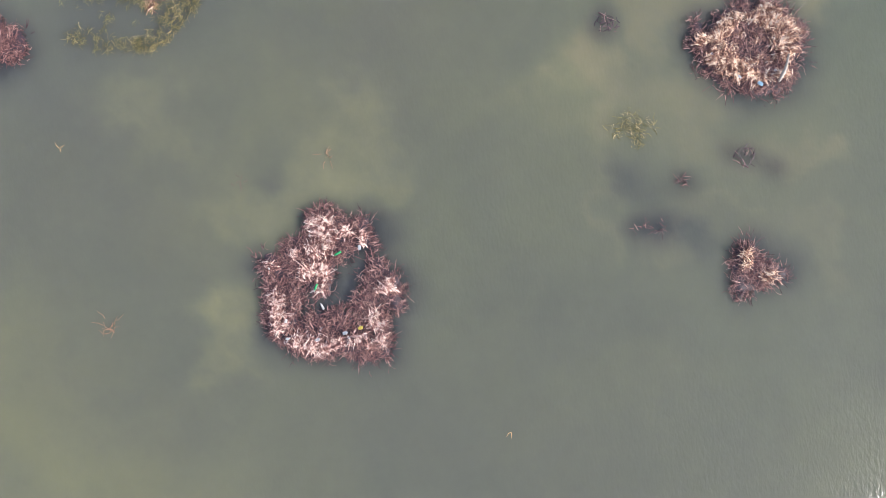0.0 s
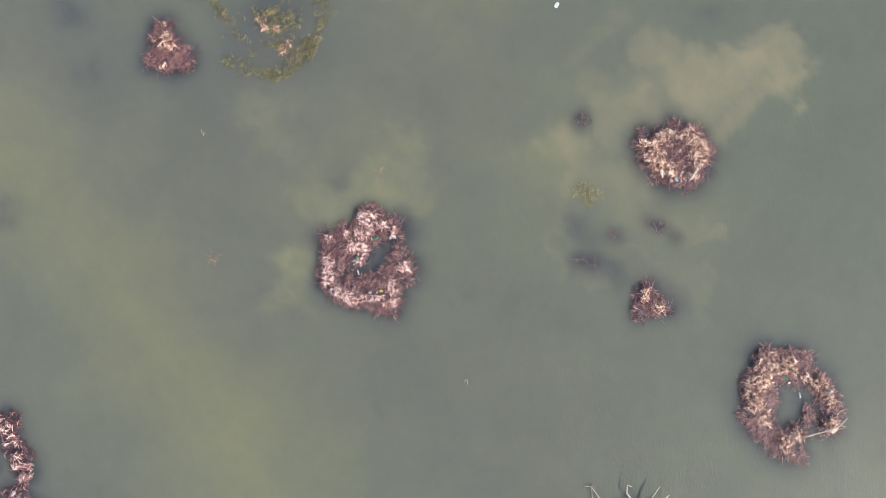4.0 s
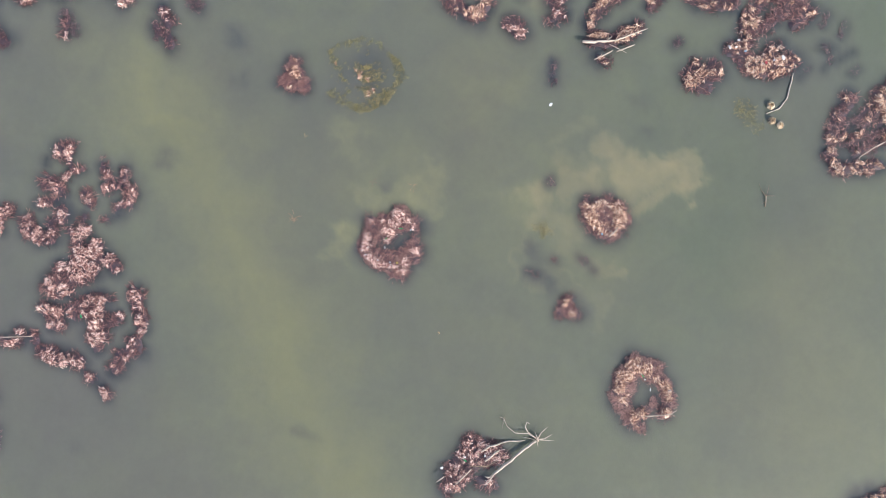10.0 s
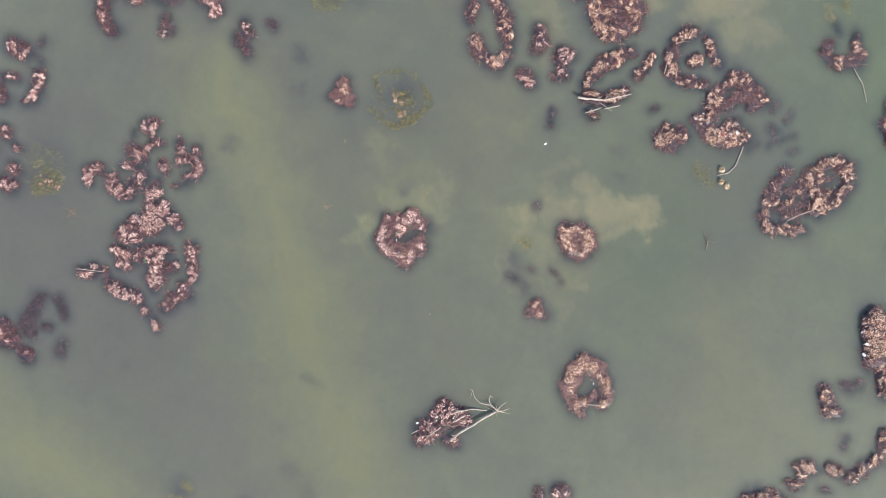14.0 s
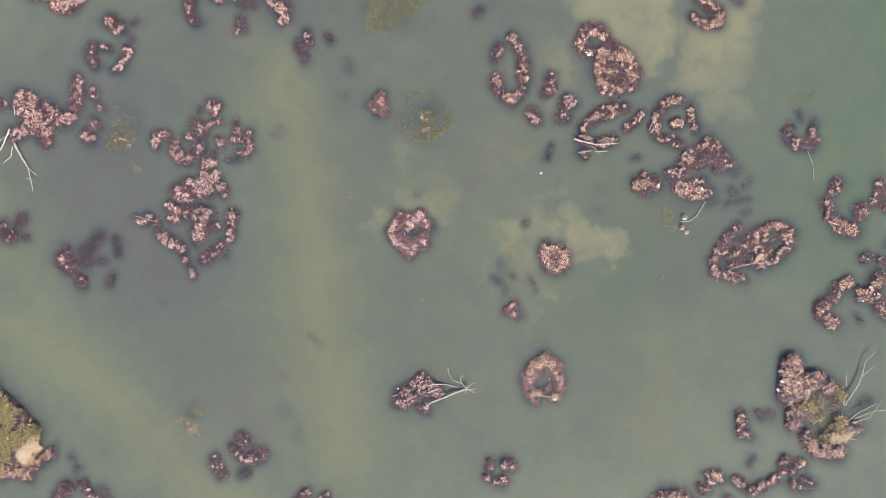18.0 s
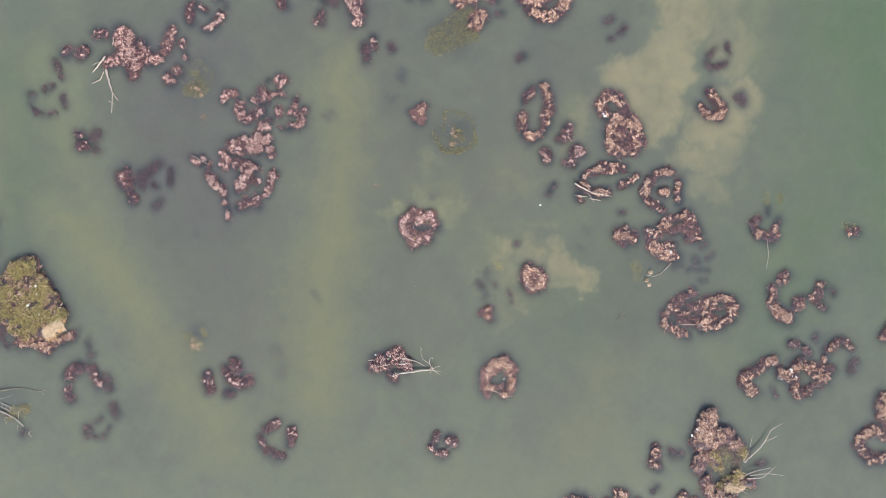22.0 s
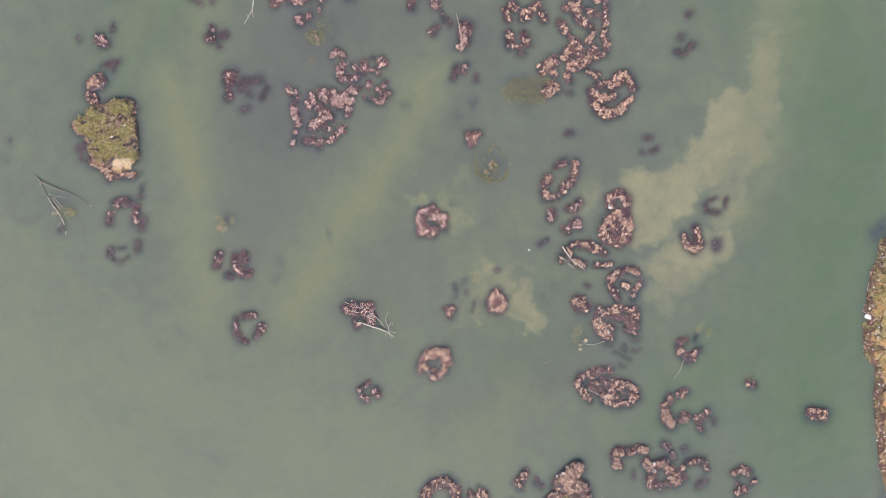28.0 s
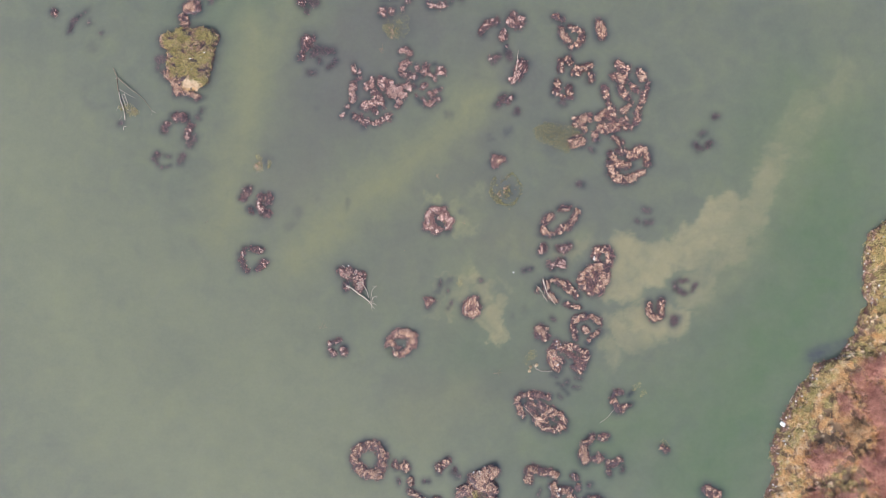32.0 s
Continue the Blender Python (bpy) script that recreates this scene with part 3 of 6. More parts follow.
island("reed_island", "ring-shaped island of tan reed stubble round a pool", "tan", [[0.92, -5.09, -24.03, -5.18, -25.77], [0.87, -5.44, -24.02, -6.94, -23.47, -7.92, -23.5], [0.72, -8.64, -23.57, -9.43, -24.43, -10.19, -25.44], [0.39, -10.55, -26.01, -10.24, -25.84], [0.58, -5.36, -26.06, -6.3, -27.35, -7.88, -27.96, -8.71, -27.8], [0.34, -9.14, -25.69, -8.46, -26.52, -7.72, -26.5], [0.39, -9.39, -26.09, -9.14, -25.69]], fine=True, dry=1.15, bare=[[0.39, -8.45, -26.57, -7.72, -26.5], [0.34, -7.77, -24.15, -8.65, -24.6]])
island("reed_island", "small hump of reddish-brown reed stalks", "tan", [[0.87, 12.64, 12.6, 11.65, 12.13], [0.6, 11.66, 13.04, 11.71, 11.36], [0.43, 13.51, 12.92, 13.63, 12.51]], fine=True, dry=0.6)
island("reed_island", "reed hump heaped with driftwood and a fallen tree", "pink", [[1.4, -18.99, -11.07, -16.54, -12.13], [1.12, -16.22, -12.02, -16.4, -14.18], [0.65, -18.88, -13.32, -19.05, -14.35], [0.56, -19.96, -10.49, -20.35, -10.56]], dry=0.75)
island("reed_island", "three dark reed lobes round a small pool", "pink", [[0.58, -20.51, -25.3, -22.23, -25.91], [0.79, -19.45, -26.93, -19.58, -27.58], [0.58, -22.08, -27.23, -21.62, -28.04]], dry=0.65)
island("reed_island", "bent island chain of pinkish reed tufts with gaps", "pink", [[0.76, 0.37, 31.23, 0.46, 30.74], [0.27, -0.36, 30.26, -1.11, 29.92, -2.02, 30.1], [0.27, -1.34, 29.73, -0.77, 28.99], [0.22, -0.77, 32.37, -1.08, 32.27], [0.71, -2.72, 31.83, -2.96, 30.96], [0.54, -3.4, 30.54, -3.51, 30.33], [0.43, -4.75, 31.96, -4.11, 30.61], [0.6, -4.78, 29.83, -5.24, 29.46, -5.65, 29.68], [0.54, -6.81, 35.4, -8.03, 34.91], [0.43, -6.3, 34.64, -6.03, 34.15], [0.6, -6.68, 32.69, -7.58, 32.3]] + [[0.49, -7.17, 31.68, -8.21, 31.19, -7.81, 30.05, -6.34, 30.45], [0.49, -3.11, 28.05, -3.53, 27.58], [0.33, -4.87, 27.86, -5.15, 27.66], [0.6, -6.61, 28.36, -6.14, 27.36], [0.43, 0.01, 27.17, -0.79, 26.41], [0.49, -1.91, 26.36, -1.45, 25.41, -0.65, 25.03, 0.05, 25.13], [0.49, -0.73, 24.89, -1.87, 23.97, -2.74, 24.05, -3.31, 24.96], [0.22, -3.82, 24.58, -4.69, 25.57]], dry=1.25)
island("reed_island", "bent island chain of pinkish reed tufts with gaps", "pink", [[0.76, -7.45, 27.76, -8.5, 27.1, -7.31, 25.97], [0.65, -7.75, 25.73, -8.03, 25.53], [0.87, -10.18, 28.48, -9.36, 26.15], [0.71, -8.17, 24.51, -8.6, 24.04], [1.09, -11.56, 28.91, -10.75, 27.73, -9.58, 25.97], [0.71, -12.13, 28.17, -12.04, 27.51], [0.71, -13.79, 28.92, -13.88, 27.92], [0.49, -15.34, 28.05, -15.08, 27.39, -13.89, 27.58], [1.03, -13.4, 26.35, -12.4, 24.94, -13.54, 24.02, -14.92, 23.89], [0.6, -13.9, 23.34, -13.17, 22.25], [0.54, -15.63, 23.96, -16.17, 23.51]] + [[0.6, -11.8, 23.92, -11.54, 24.35], [0.33, -17.84, 31.93, -17.48, 30.21], [0.43, -16.67, 30.91, -16.6, 29.38, -17.78, 28.57], [0.71, -17.95, 27.83, -17.99, 26.1, -17.9, 24.7], [0.43, -18.91, 23.7, -19.25, 23.14], [0.6, -10.4, 21.38, -11.52, 20.92], [0.49, -12.38, 20.2, -13.42, 19.89], [0.65, -14.72, 20.41, -15.38, 19.8], [0.65, -16.37, 21.16, -15.5, 20.17], [0.6, -17.91, 21.55, -16.92, 21.11], [0.33, -19.53, 22.2, -20.25, 21.58]], dry=1.25)
island("reed_island", "low island of broken pinkish-brown reed stubble in water", "pink", [[1.06, -27.67, 37.45, -27.91, 36.13], [0.48, -26.21, 37.8, -26.69, 37.19], [0.67, -28.68, 34.11, -28.9, 33.57]], dry=0.45)
island("drowned_reed_patch", "half-drowned patch of dark reddish-brown wet reeds", "dark", [[0.77, -25.21, 35.72, -26.13, 34.59], [0.87, -24.03, 35.23, -22.33, 34.87], [0.48, -21.49, 32.89, -23.07, 31.6], [0.58, -26.89, 30.53, -25.98, 30.54], [0.38, -25.02, 33.24, -24.91, 32.49]], category="drowned reeds")
island("reed_island", "low island of broken pinkish-brown reed stubble in water", "pink", [[0.58, -27.89, 46.97, -27.58, 46.55], [0.87, -28.8, 45.49, -28.32, 44.97]], dry=0.55)
island("drowned_reed_patch", "half-drowned patch of dark reddish-brown wet reeds", "dark", [[0.87, -26.92, 45.02, -25.93, 44.98], [0.58, -27.68, 43.78, -27.63, 43.3]], category="drowned reeds")
island("drowned_reed_patch", "half-drowned patch of dark reddish-brown wet reeds", "dark", [[0.47, -29.11, 56.71, -28.97, 56.26], [0.28, -30.0, 55.63, -30.21, 54.04, -29.39, 52.76, -28.3, 51.86], [0.37, -25.46, 52.92, -26.23, 51.52], [0.47, -26.88, 55.45, -25.49, 55.14]], category="drowned reeds")
island("reed_island", "low island of broken pinkish-brown reed stubble in water", "pink", [[0.75, -20.65, 57.53, -19.9, 57.45], [0.84, -19.05, 55.57, -17.93, 55.68]], dry=0.5)
island("drowned_reed_patch", "half-drowned patch of dark reddish-brown wet reeds", "dark", [[0.56, -22.54, 57.63, -23.08, 56.4], [0.37, -23.4, 55.48, -23.52, 54.99]], category="drowned reeds")
island("reed_island", "bent island chain of pinkish reed tufts beside a fallen tree", "pink", [[1.59, -12.47, 53.13, -12.77, 51.27], [1.12, -15.12, 50.89, -13.69, 48.7], [0.75, -15.29, 48.24, -15.23, 47.51], [0.84, -16.71, 51.57, -15.54, 50.96], [0.75, -14.25, 55.33, -14.9, 56.03], [1.12, -12.34, 48.65, -11.48, 47.11]], dry=1.2)
island("reed_island", "bent island chain of pinkish reed tufts with gaps", "pink", [[0.72, -11.0, 49.93, -12.93, 48.62], [0.65, -11.46, 47.44, -10.44, 46.33], [0.58, -14.31, 48.12, -15.55, 47.52], [0.72, -6.05, 48.41, -7.06, 47.69, -9.38, 46.66], [0.43, -6.11, 45.96, -7.07, 45.44], [0.36, -7.5, 43.96, -7.69, 43.86], [0.5, -9.59, 43.56, -10.11, 42.86], [0.79, -11.6, 43.62, -11.79, 42.77]], dry=1.2)
island("reed_island", "ragged ring of pinkish reed tufts round open water", "pink", [[0.58, -1.01, 49.01, -2.42, 48.57, -3.19, 47.56], [0.58, 0.77, 44.68, -0.67, 44.3, -1.87, 44.39], [0.29, -0.81, 48.04, -0.31, 46.66], [0.29, -2.66, 45.37, -2.44, 44.66], [0.94, 2.75, 48.75, 2.77, 47.51]], dry=1.0)
island("drowned_reed_patch", "half-drowned patch of dark reddish-brown wet reeds", "dark", [[0.43, 4.02, 46.13, 4.75, 45.7], [0.36, 2.7, 45.82, 2.19, 44.95]], category="drowned reeds")
island("reed_island", "low island of broken pinkish-brown reed stubble in water", "pink", [[0.79, 0.98, 56.25, 1.0, 54.85, 1.84, 54.06, 3.14, 53.95], [0.79, 0.61, 59.37, 1.37, 57.96]], dry=1.1)
island("reed_island", "low island of broken pinkish-brown reed stubble in water", "pink", [[0.43, 9.88, 40.8, 9.0, 40.15, 8.52, 39.06], [0.29, 12.76, 38.08, 13.11, 37.44]], dry=0.8)
island("reed_island", "low island of broken pinkish-brown reed stubble in water", "pink", [[0.43, 11.97, 33.93, 10.77, 33.43], [0.43, 13.81, 35.1, 13.92, 34.58], [0.29, 13.99, 36.27, 13.83, 36.1]], dry=0.55)
island("reed_island", "reed hump with a long pale stick across it", "pink", [[1.26, 17.2, 32.37, 16.34, 30.14], [0.6, 14.89, 29.22, 15.56, 28.94]], dry=1.0)
island("drowned_reed_patch", "half-drowned patch of dark reddish-brown wet reeds", "dark", [[0.71, 14.17, 34.79, 14.65, 33.49], [0.6, 11.17, 32.96, 12.5, 33.89]], category="drowned reeds")
island("reed_island", "low island of broken pinkish-brown reed stubble in water", "pink", [[0.58, 15.06, 25.54, 14.09, 24.76], [0.43, 13.5, 25.84, 12.87, 25.33], [0.5, 12.71, 24.42, 12.08, 23.91]], dry=0.7)
island("drowned_reed_patch", "half-drowned patch of dark reddish-brown wet reeds", "dark", [[0.58, 16.22, 22.8, 16.11, 22.41]], category="drowned reeds")
island("reed_island", "low island of broken pinkish-brown reed stubble in water", "pink", [[0.71, 9.17, 39.89, 10.06, 40.96, 10.87, 41.13], [0.6, 8.8, 39.46, 8.74, 38.77], [0.6, 11.71, 41.52, 12.13, 41.03]], dry=0.6)
island("reed_island", "low island of broken pinkish-brown reed stubble in water", "pink", [[0.71, 13.22, 38.88, 13.37, 37.83], [0.82, 15.21, 42.39, 14.43, 41.19, 16.34, 40.69, 17.1, 41.66]], dry=1.0)
island("reed_island", "ragged ring of tan reed tufts round open water", "tan", [[0.71, 25.33, 39.98, 25.44, 38.36, 26.51, 37.47], [0.71, 26.95, 40.19, 29.06, 39.33, 29.67, 38.37], [0.6, 29.4, 37.82, 28.99, 36.93], [0.48, 28.38, 36.41, 27.2, 35.93], [0.6, 23.91, 42.38, 25.47, 41.8]], dry=1.2)
island("reed_island", "low island of tan broken reed stubble in water", "tan", [[1.15, 33.17, 40.73, 33.69, 38.62]], dry=1.1)
island("reed_island", "irregular island of tan reed tufts with gaps", "tan", [[0.89, 26.64, 33.52, 27.04, 32.87], [0.67, 25.23, 32.75, 25.19, 31.2], [0.78, 28.59, 31.49, 30.11, 31.79, 31.2, 32.19], [0.78, 27.84, 30.67, 28.84, 30.65], [0.78, 31.49, 30.12, 31.47, 29.12]], dry=1.1)
island("reed_island", "low island of tan broken reed stubble in water", "tan", [[0.78, 24.43, 28.49, 24.06, 26.46], [0.78, 27.01, 27.64, 26.97, 26.09], [0.46, 25.32, 25.71, 27.16, 25.49]], dry=1.0)
island("drowned_reed_patch", "half-drowned patch of dark reddish-brown wet reeds", "dark", [[0.67, 25.18, 24.64, 25.76, 24.27]], category="drowned reeds")
island("reed_island", "irregular island of tan reed tufts with gaps", "tan", [[0.89, 37.06, 32.54, 37.85, 31.68], [0.89, 36.35, 30.05, 37.93, 29.22], [0.98, 41.83, 30.72, 42.11, 29.54], [0.56, 39.0, 31.85, 38.58, 29.17], [0.78, 34.18, 27.46, 34.77, 25.76], [0.67, 37.52, 27.54, 38.45, 26.31, 39.09, 25.27], [0.56, 39.71, 28.34, 40.87, 27.17], [0.56, 43.19, 28.5, 42.1, 24.87], [0.56, 35.09, 24.79, 35.65, 23.43], [0.67, 37.96, 22.87, 39.46, 24.06], [0.56, 41.61, 23.77, 40.89, 22.61]], dry=1.1)
island("reed_island", "irregular island of tan reed tufts with gaps", "tan", [[0.98, 33.19, 21.47, 34.54, 22.03], [0.67, 36.21, 22.96, 35.86, 20.6], [0.67, 37.59, 20.4, 38.66, 21.15], [0.56, 41.32, 21.61, 40.36, 19.96], [0.56, 38.57, 19.39, 39.92, 19.51], [0.89, 33.57, 19.38, 35.1, 18.79], [1.0, 36.06, 19.11, 37.05, 19.54], [0.56, 32.36, 18.0, 32.55, 16.95]], dry=1.1)
island("drowned_reed_patch", "half-drowned patch of dark reddish-brown wet reeds", "dark", [[0.46, 31.5, 14.87, 31.79, 14.69], [0.56, 29.24, 7.75, 29.63, 7.54]], category="drowned reeds")
island("reed_island", "hook-shaped island of tan reed litter", "tan", [[0.56, 36.15, 17.64, 37.53, 15.97], [0.67, 37.23, 14.71, 38.54, 14.17], [0.67, 35.48, 13.91, 36.41, 12.69], [0.78, 37.15, 11.62, 39.48, 11.61], [1.0, 39.72, 13.55, 41.15, 14.43, 42.63, 14.63], [0.78, 43.19, 13.71, 43.42, 11.88], [0.89, 35.71, 12.08, 35.8, 10.17, 36.78, 8.71, 38.7, 8.36, 40.41, 9.05], [0.56, 40.72, 9.42, 42.47, 10.22]], dry=1.15)
island("reed_island", "tan reed tufts at the edge of a sedge bed", "tan", [[0.98, 28.49, 20.38, 29.69, 20.76, 30.81, 21.27], [0.56, 29.99, 19.24, 30.36, 18.93], [1.19, 28.19, 16.34, 29.23, 16.53]], dry=1.1)
island("drowned_reed_patch", "half-drowned patch of dark reddish-brown wet reeds", "dark", [[0.47, 42.72, 2.37, 43.56, 2.11], [0.47, 43.03, -0.37, 43.99, -0.15], [0.28, 41.17, 0.05, 41.47, -0.16]], category="drowned reeds")
island("drowned_reed_patch", "half-drowned patch of dark reddish-brown wet reeds", "dark", [[0.71, 53.08, 16.03, 53.92, 15.17], [0.6, 55.68, 15.83, 56.18, 16.36], [0.48, 54.13, 17.9, 54.73, 18.31], [0.48, 57.16, 21.77, 57.51, 21.86]], category="drowned reeds")
island("reed_island", "open loop of tan reed tufts", "tan", [[0.56, 25.43, 2.46, 27.06, 2.66], [0.65, 28.73, 1.8, 27.91, -0.13], [0.75, 26.93, -1.03, 26.01, -1.51, 25.06, -2.2], [0.47, 24.4, -2.64, 23.77, -2.88], [0.75, 23.16, 0.88, 22.05, -0.5], [0.75, 21.77, -1.21, 21.9, -2.46, 22.8, -2.64]], dry=1.15)
island("reed_island", "small chain of pinkish reed humps", "pink", [[0.79, 27.07, -5.11, 26.26, -5.88, 25.36, -5.72], [0.87, 25.81, -8.5, 25.77, -9.18, 24.92, -8.82], [0.5, 23.1, -8.93, 23.77, -9.86]], dry=1.0)
island("reed_island", "low island of broken pinkish-brown reed stubble in water", "pink", [[0.79, 21.91, -5.4, 21.55, -6.25]], dry=0.9)
island("drowned_reed_patch", "half-drowned patch of dark reddish-brown wet reeds", "dark", [[0.36, 17.84, -10.41, 19.19, -10.17]], category="drowned reeds")
island("reed_island", "long oval island of tan reed litter with a hole", "tan", [[0.79, 33.27, -5.96, 35.04, -6.06, 35.73, -7.32, 35.27, -8.88], [0.79, 32.99, -6.2, 32.71, -7.5], [1.08, 34.59, -9.74, 34.39, -12.38, 33.3, -14.29, 31.86, -14.34], [1.01, 33.23, -9.34, 31.14, -10.32, 29.97, -11.78, 30.22, -13.28, 31.86, -14.34], [0.94, 32.82, -10.71, 31.86, -12.54]], dry=1.05, bare=[[0.5, 32.38, -10.79, 33.01, -12.24, 31.72, -13.19]])
island("reed_island", "reed island with long white logs across it", "tan", [[0.58, 23.5, -12.22, 24.61, -12.6], [0.72, 25.16, -12.87, 26.49, -13.2, 27.95, -14.36, 28.76, -15.55], [0.58, 26.65, -14.09, 27.77, -14.95], [0.5, 29.23, -17.91, 27.87, -17.83, 26.63, -17.21], [0.72, 22.31, -13.04, 22.85, -14.79, 24.3, -16.53], [0.36, 21.08, -13.63, 20.59, -14.39]], dry=1.0)
island("reed_island", "ragged loop of tan reed tufts", "tan", [[0.72, 31.73, -19.8, 32.84, -20.34, 33.31, -21.06], [0.72, 30.89, -19.77, 29.43, -20.08, 28.83, -20.49], [0.58, 28.42, -20.64, 27.94, -21.39, 28.31, -22.82, 28.49, -24.35], [0.58, 30.46, -21.97, 30.62, -22.86], [0.5, 33.25, -22.89, 32.07, -24.02, 31.31, -25.17]], dry=1.05)
island("reed_island", "irregular island of tan reed tufts with gaps", "tan", [[0.58, 26.4, -25.91, 27.74, -25.99, 29.37, -26.72, 31.03, -27.36], [0.79, 27.15, -26.39, 25.67, -26.39, 24.49, -25.41], [0.72, 30.51, -27.0, 30.75, -28.49, 30.35, -29.85, 29.59, -31.16], [0.5, 28.18, -30.07, 29.31, -31.24], [0.65, 27.25, -27.48, 28.97, -28.82, 29.87, -28.98], [0.94, 24.23, -26.28, 23.69, -27.39, 23.92, -29.31, 24.93, -30.71], [0.5, 25.57, -28.73, 26.04, -29.45]], dry=0.95, bare=[[0.94, 27.42, -27.79, 29.69, -29.4]])
island("reed_island", "round dense hump of tan reed litter", "tan", [[1.08, 21.21, -22.71, 22.32, -24.15], [0.72, 22.21, -22.74, 21.0, -23.97]], dry=0.95)
island("drowned_reed_patch", "half-drowned patch of dark reddish-brown wet reeds", "dark", [[0.18, 28.84, -32.63, 29.84, -32.66], [0.43, 26.84, -33.16, 26.74, -33.71], [0.18, 28.2, -34.29, 29.27, -34.6], [0.18, 25.9, -34.57, 27.33, -35.99], [0.25, 25.19, -36.27, 25.81, -36.66], [0.22, 23.81, -31.65, 24.73, -32.28], [0.18, 25.03, -33.58, 25.95, -34.06]], category="drowned reeds")
island("drowned_reed_patch", "half-drowned patch of dark reddish-brown wet reeds", "dark", [[0.36, 23.85, -20.2, 24.09, -20.48]], category="drowned reeds")
island("reed_island", "streaky oval island of half-drowned tan reeds", "tan", [[0.56, 17.76, -36.09, 16.78, -36.98], [0.65, 19.0, -35.95, 21.11, -36.19, 22.99, -36.74], [0.37, 18.95, -37.62, 21.48, -38.86, 22.9, -39.42], [0.65, 17.0, -37.94, 17.43, -39.73, 17.86, -40.72], [0.37, 20.17, -39.41, 21.74, -40.07], [0.34, 19.03, -36.54, 22.55, -38.49, 24.92, -39.86], [0.34, 17.72, -38.13, 20.93, -40.26, 23.24, -42.42], [0.3, 21.94, -39.94, 25.24, -42.17]], dry=0.85)
island("drowned_reed_patch", "half-drowned patch of dark reddish-brown wet reeds", "dark", [[0.75, 18.8, -37.51, 19.75, -38.88], [0.65, 20.83, -37.37, 22.52, -39.94], [0.56, 19.21, -39.63, 20.77, -39.84]], category="drowned reeds")
island("reed_island", "oval loop of tan reed stubble", "tan", [[0.84, 23.75, -39.34, 25.57, -40.3, 26.32, -41.63], [0.65, 26.23, -42.71, 24.72, -43.23], [0.47, 19.75, -40.47, 21.95, -41.37], [0.75, 20.4, -41.63, 22.43, -43.08, 24.24, -43.57], [0.47, 22.61, -40.13, 23.68, -40.55]], dry=1.15)
island("reed_island", "star-shaped ring of tan reed tufts", "tan", [[0.75, 43.78, -17.27, 43.83, -18.79, 44.91, -20.14, 46.27, -19.52, 45.99, -17.83], [0.65, 46.3, -16.45, 46.3, -17.25]], dry=0.95)
island("drowned_reed_patch", "half-drowned patch of dark reddish-brown wet reeds", "dark", [[0.75, 48.89, -20.14, 48.96, -20.99]], category="drowned reeds")
island("drowned_reed_patch", "half-drowned patch of dark reddish-brown wet reeds", "dark", [[0.47, 49.3, -12.9, 49.18, -14.18, 51.18, -15.05], [0.37, 50.02, -12.38, 51.35, -12.43], [0.28, 53.3, -13.03, 52.81, -14.51]], category="drowned reeds")
island("reed_island", "U-shaped island of tan reed stubble", "tan", [[0.5, 38.07, -35.63, 37.05, -35.54], [0.58, 36.69, -36.23, 36.54, -37.45, 37.42, -39.07], [0.5, 39.88, -38.05, 38.71, -38.45, 38.23, -39.2], [0.29, 40.18, -35.45, 39.79, -36.07]], dry=0.8)
island("reed_island", "hook-shaped island of tan reed stubble", "tan", [[0.65, 35.15, -44.53, 33.93, -44.8], [0.75, 32.19, -44.69, 30.83, -46.12], [1.12, 30.41, -47.98, 30.86, -49.56], [0.84, 32.67, -49.25, 33.78, -49.13], [0.84, 30.5, -46.9, 30.05, -47.84]], dry=1.0)
island("reed_island", "low island of tan broken reed stubble in water", "tan", [[0.65, 37.82, -49.52, 36.54, -50.2], [0.47, 35.27, -49.75, 35.7, -50.73], [0.47, 35.46, -51.7, 35.77, -52.38]], dry=0.8)
island("drowned_reed_patch", "half-drowned patch of dark reddish-brown wet reeds", "dark", [[0.47, 38.53, -51.05, 38.38, -51.74]], category="drowned reeds")
island("reed_island", "long irregular island of tan reed litter with rubbish", "tan", [[0.87, 19.13, -52.14, 19.02, -53.97], [0.87, 19.74, -51.5, 22.1, -52.03], [0.77, 22.68, -52.16, 24.83, -52.68], [0.48, 24.49, -54.15, 24.45, -55.13], [0.87, 24.02, -55.1, 25.82, -56.18], [0.87, 25.9, -55.68, 27.61, -55.81], [0.87, 24.7, -56.74, 24.08, -58.49], [0.77, 23.87, -59.03, 25.25, -59.87], [0.87, 27.94, -57.46, 27.79, -59.72], [0.58, 26.12, -59.72, 28.07, -60.56, 29.48, -60.07], [0.67, 29.32, -58.86, 30.05, -59.86], [0.77, 31.49, -57.49, 32.7, -57.33, 33.99, -57.77], [0.58, 34.37, -57.89, 34.46, -59.39], [0.48, 30.69, -57.89, 29.91, -58.43], [0.29, 19.06, -54.45, 19.7, -54.5]], dry=1.0)
island("reed_island", "low island of tan broken reed stubble in water", "tan", [[0.58, 28.46, -52.75, 28.64, -53.19], [0.48, 29.35, -54.96, 29.25, -55.68], [0.38, 31.41, -54.87, 31.81, -54.77]], dry=0.6)
island("drowned_reed_patch", "half-drowned patch of dark reddish-brown wet reeds", "dark", [[0.58, 31.87, -62.18, 33.46, -61.58], [0.38, 21.56, -55.85, 21.18, -56.85]], category="drowned reeds")
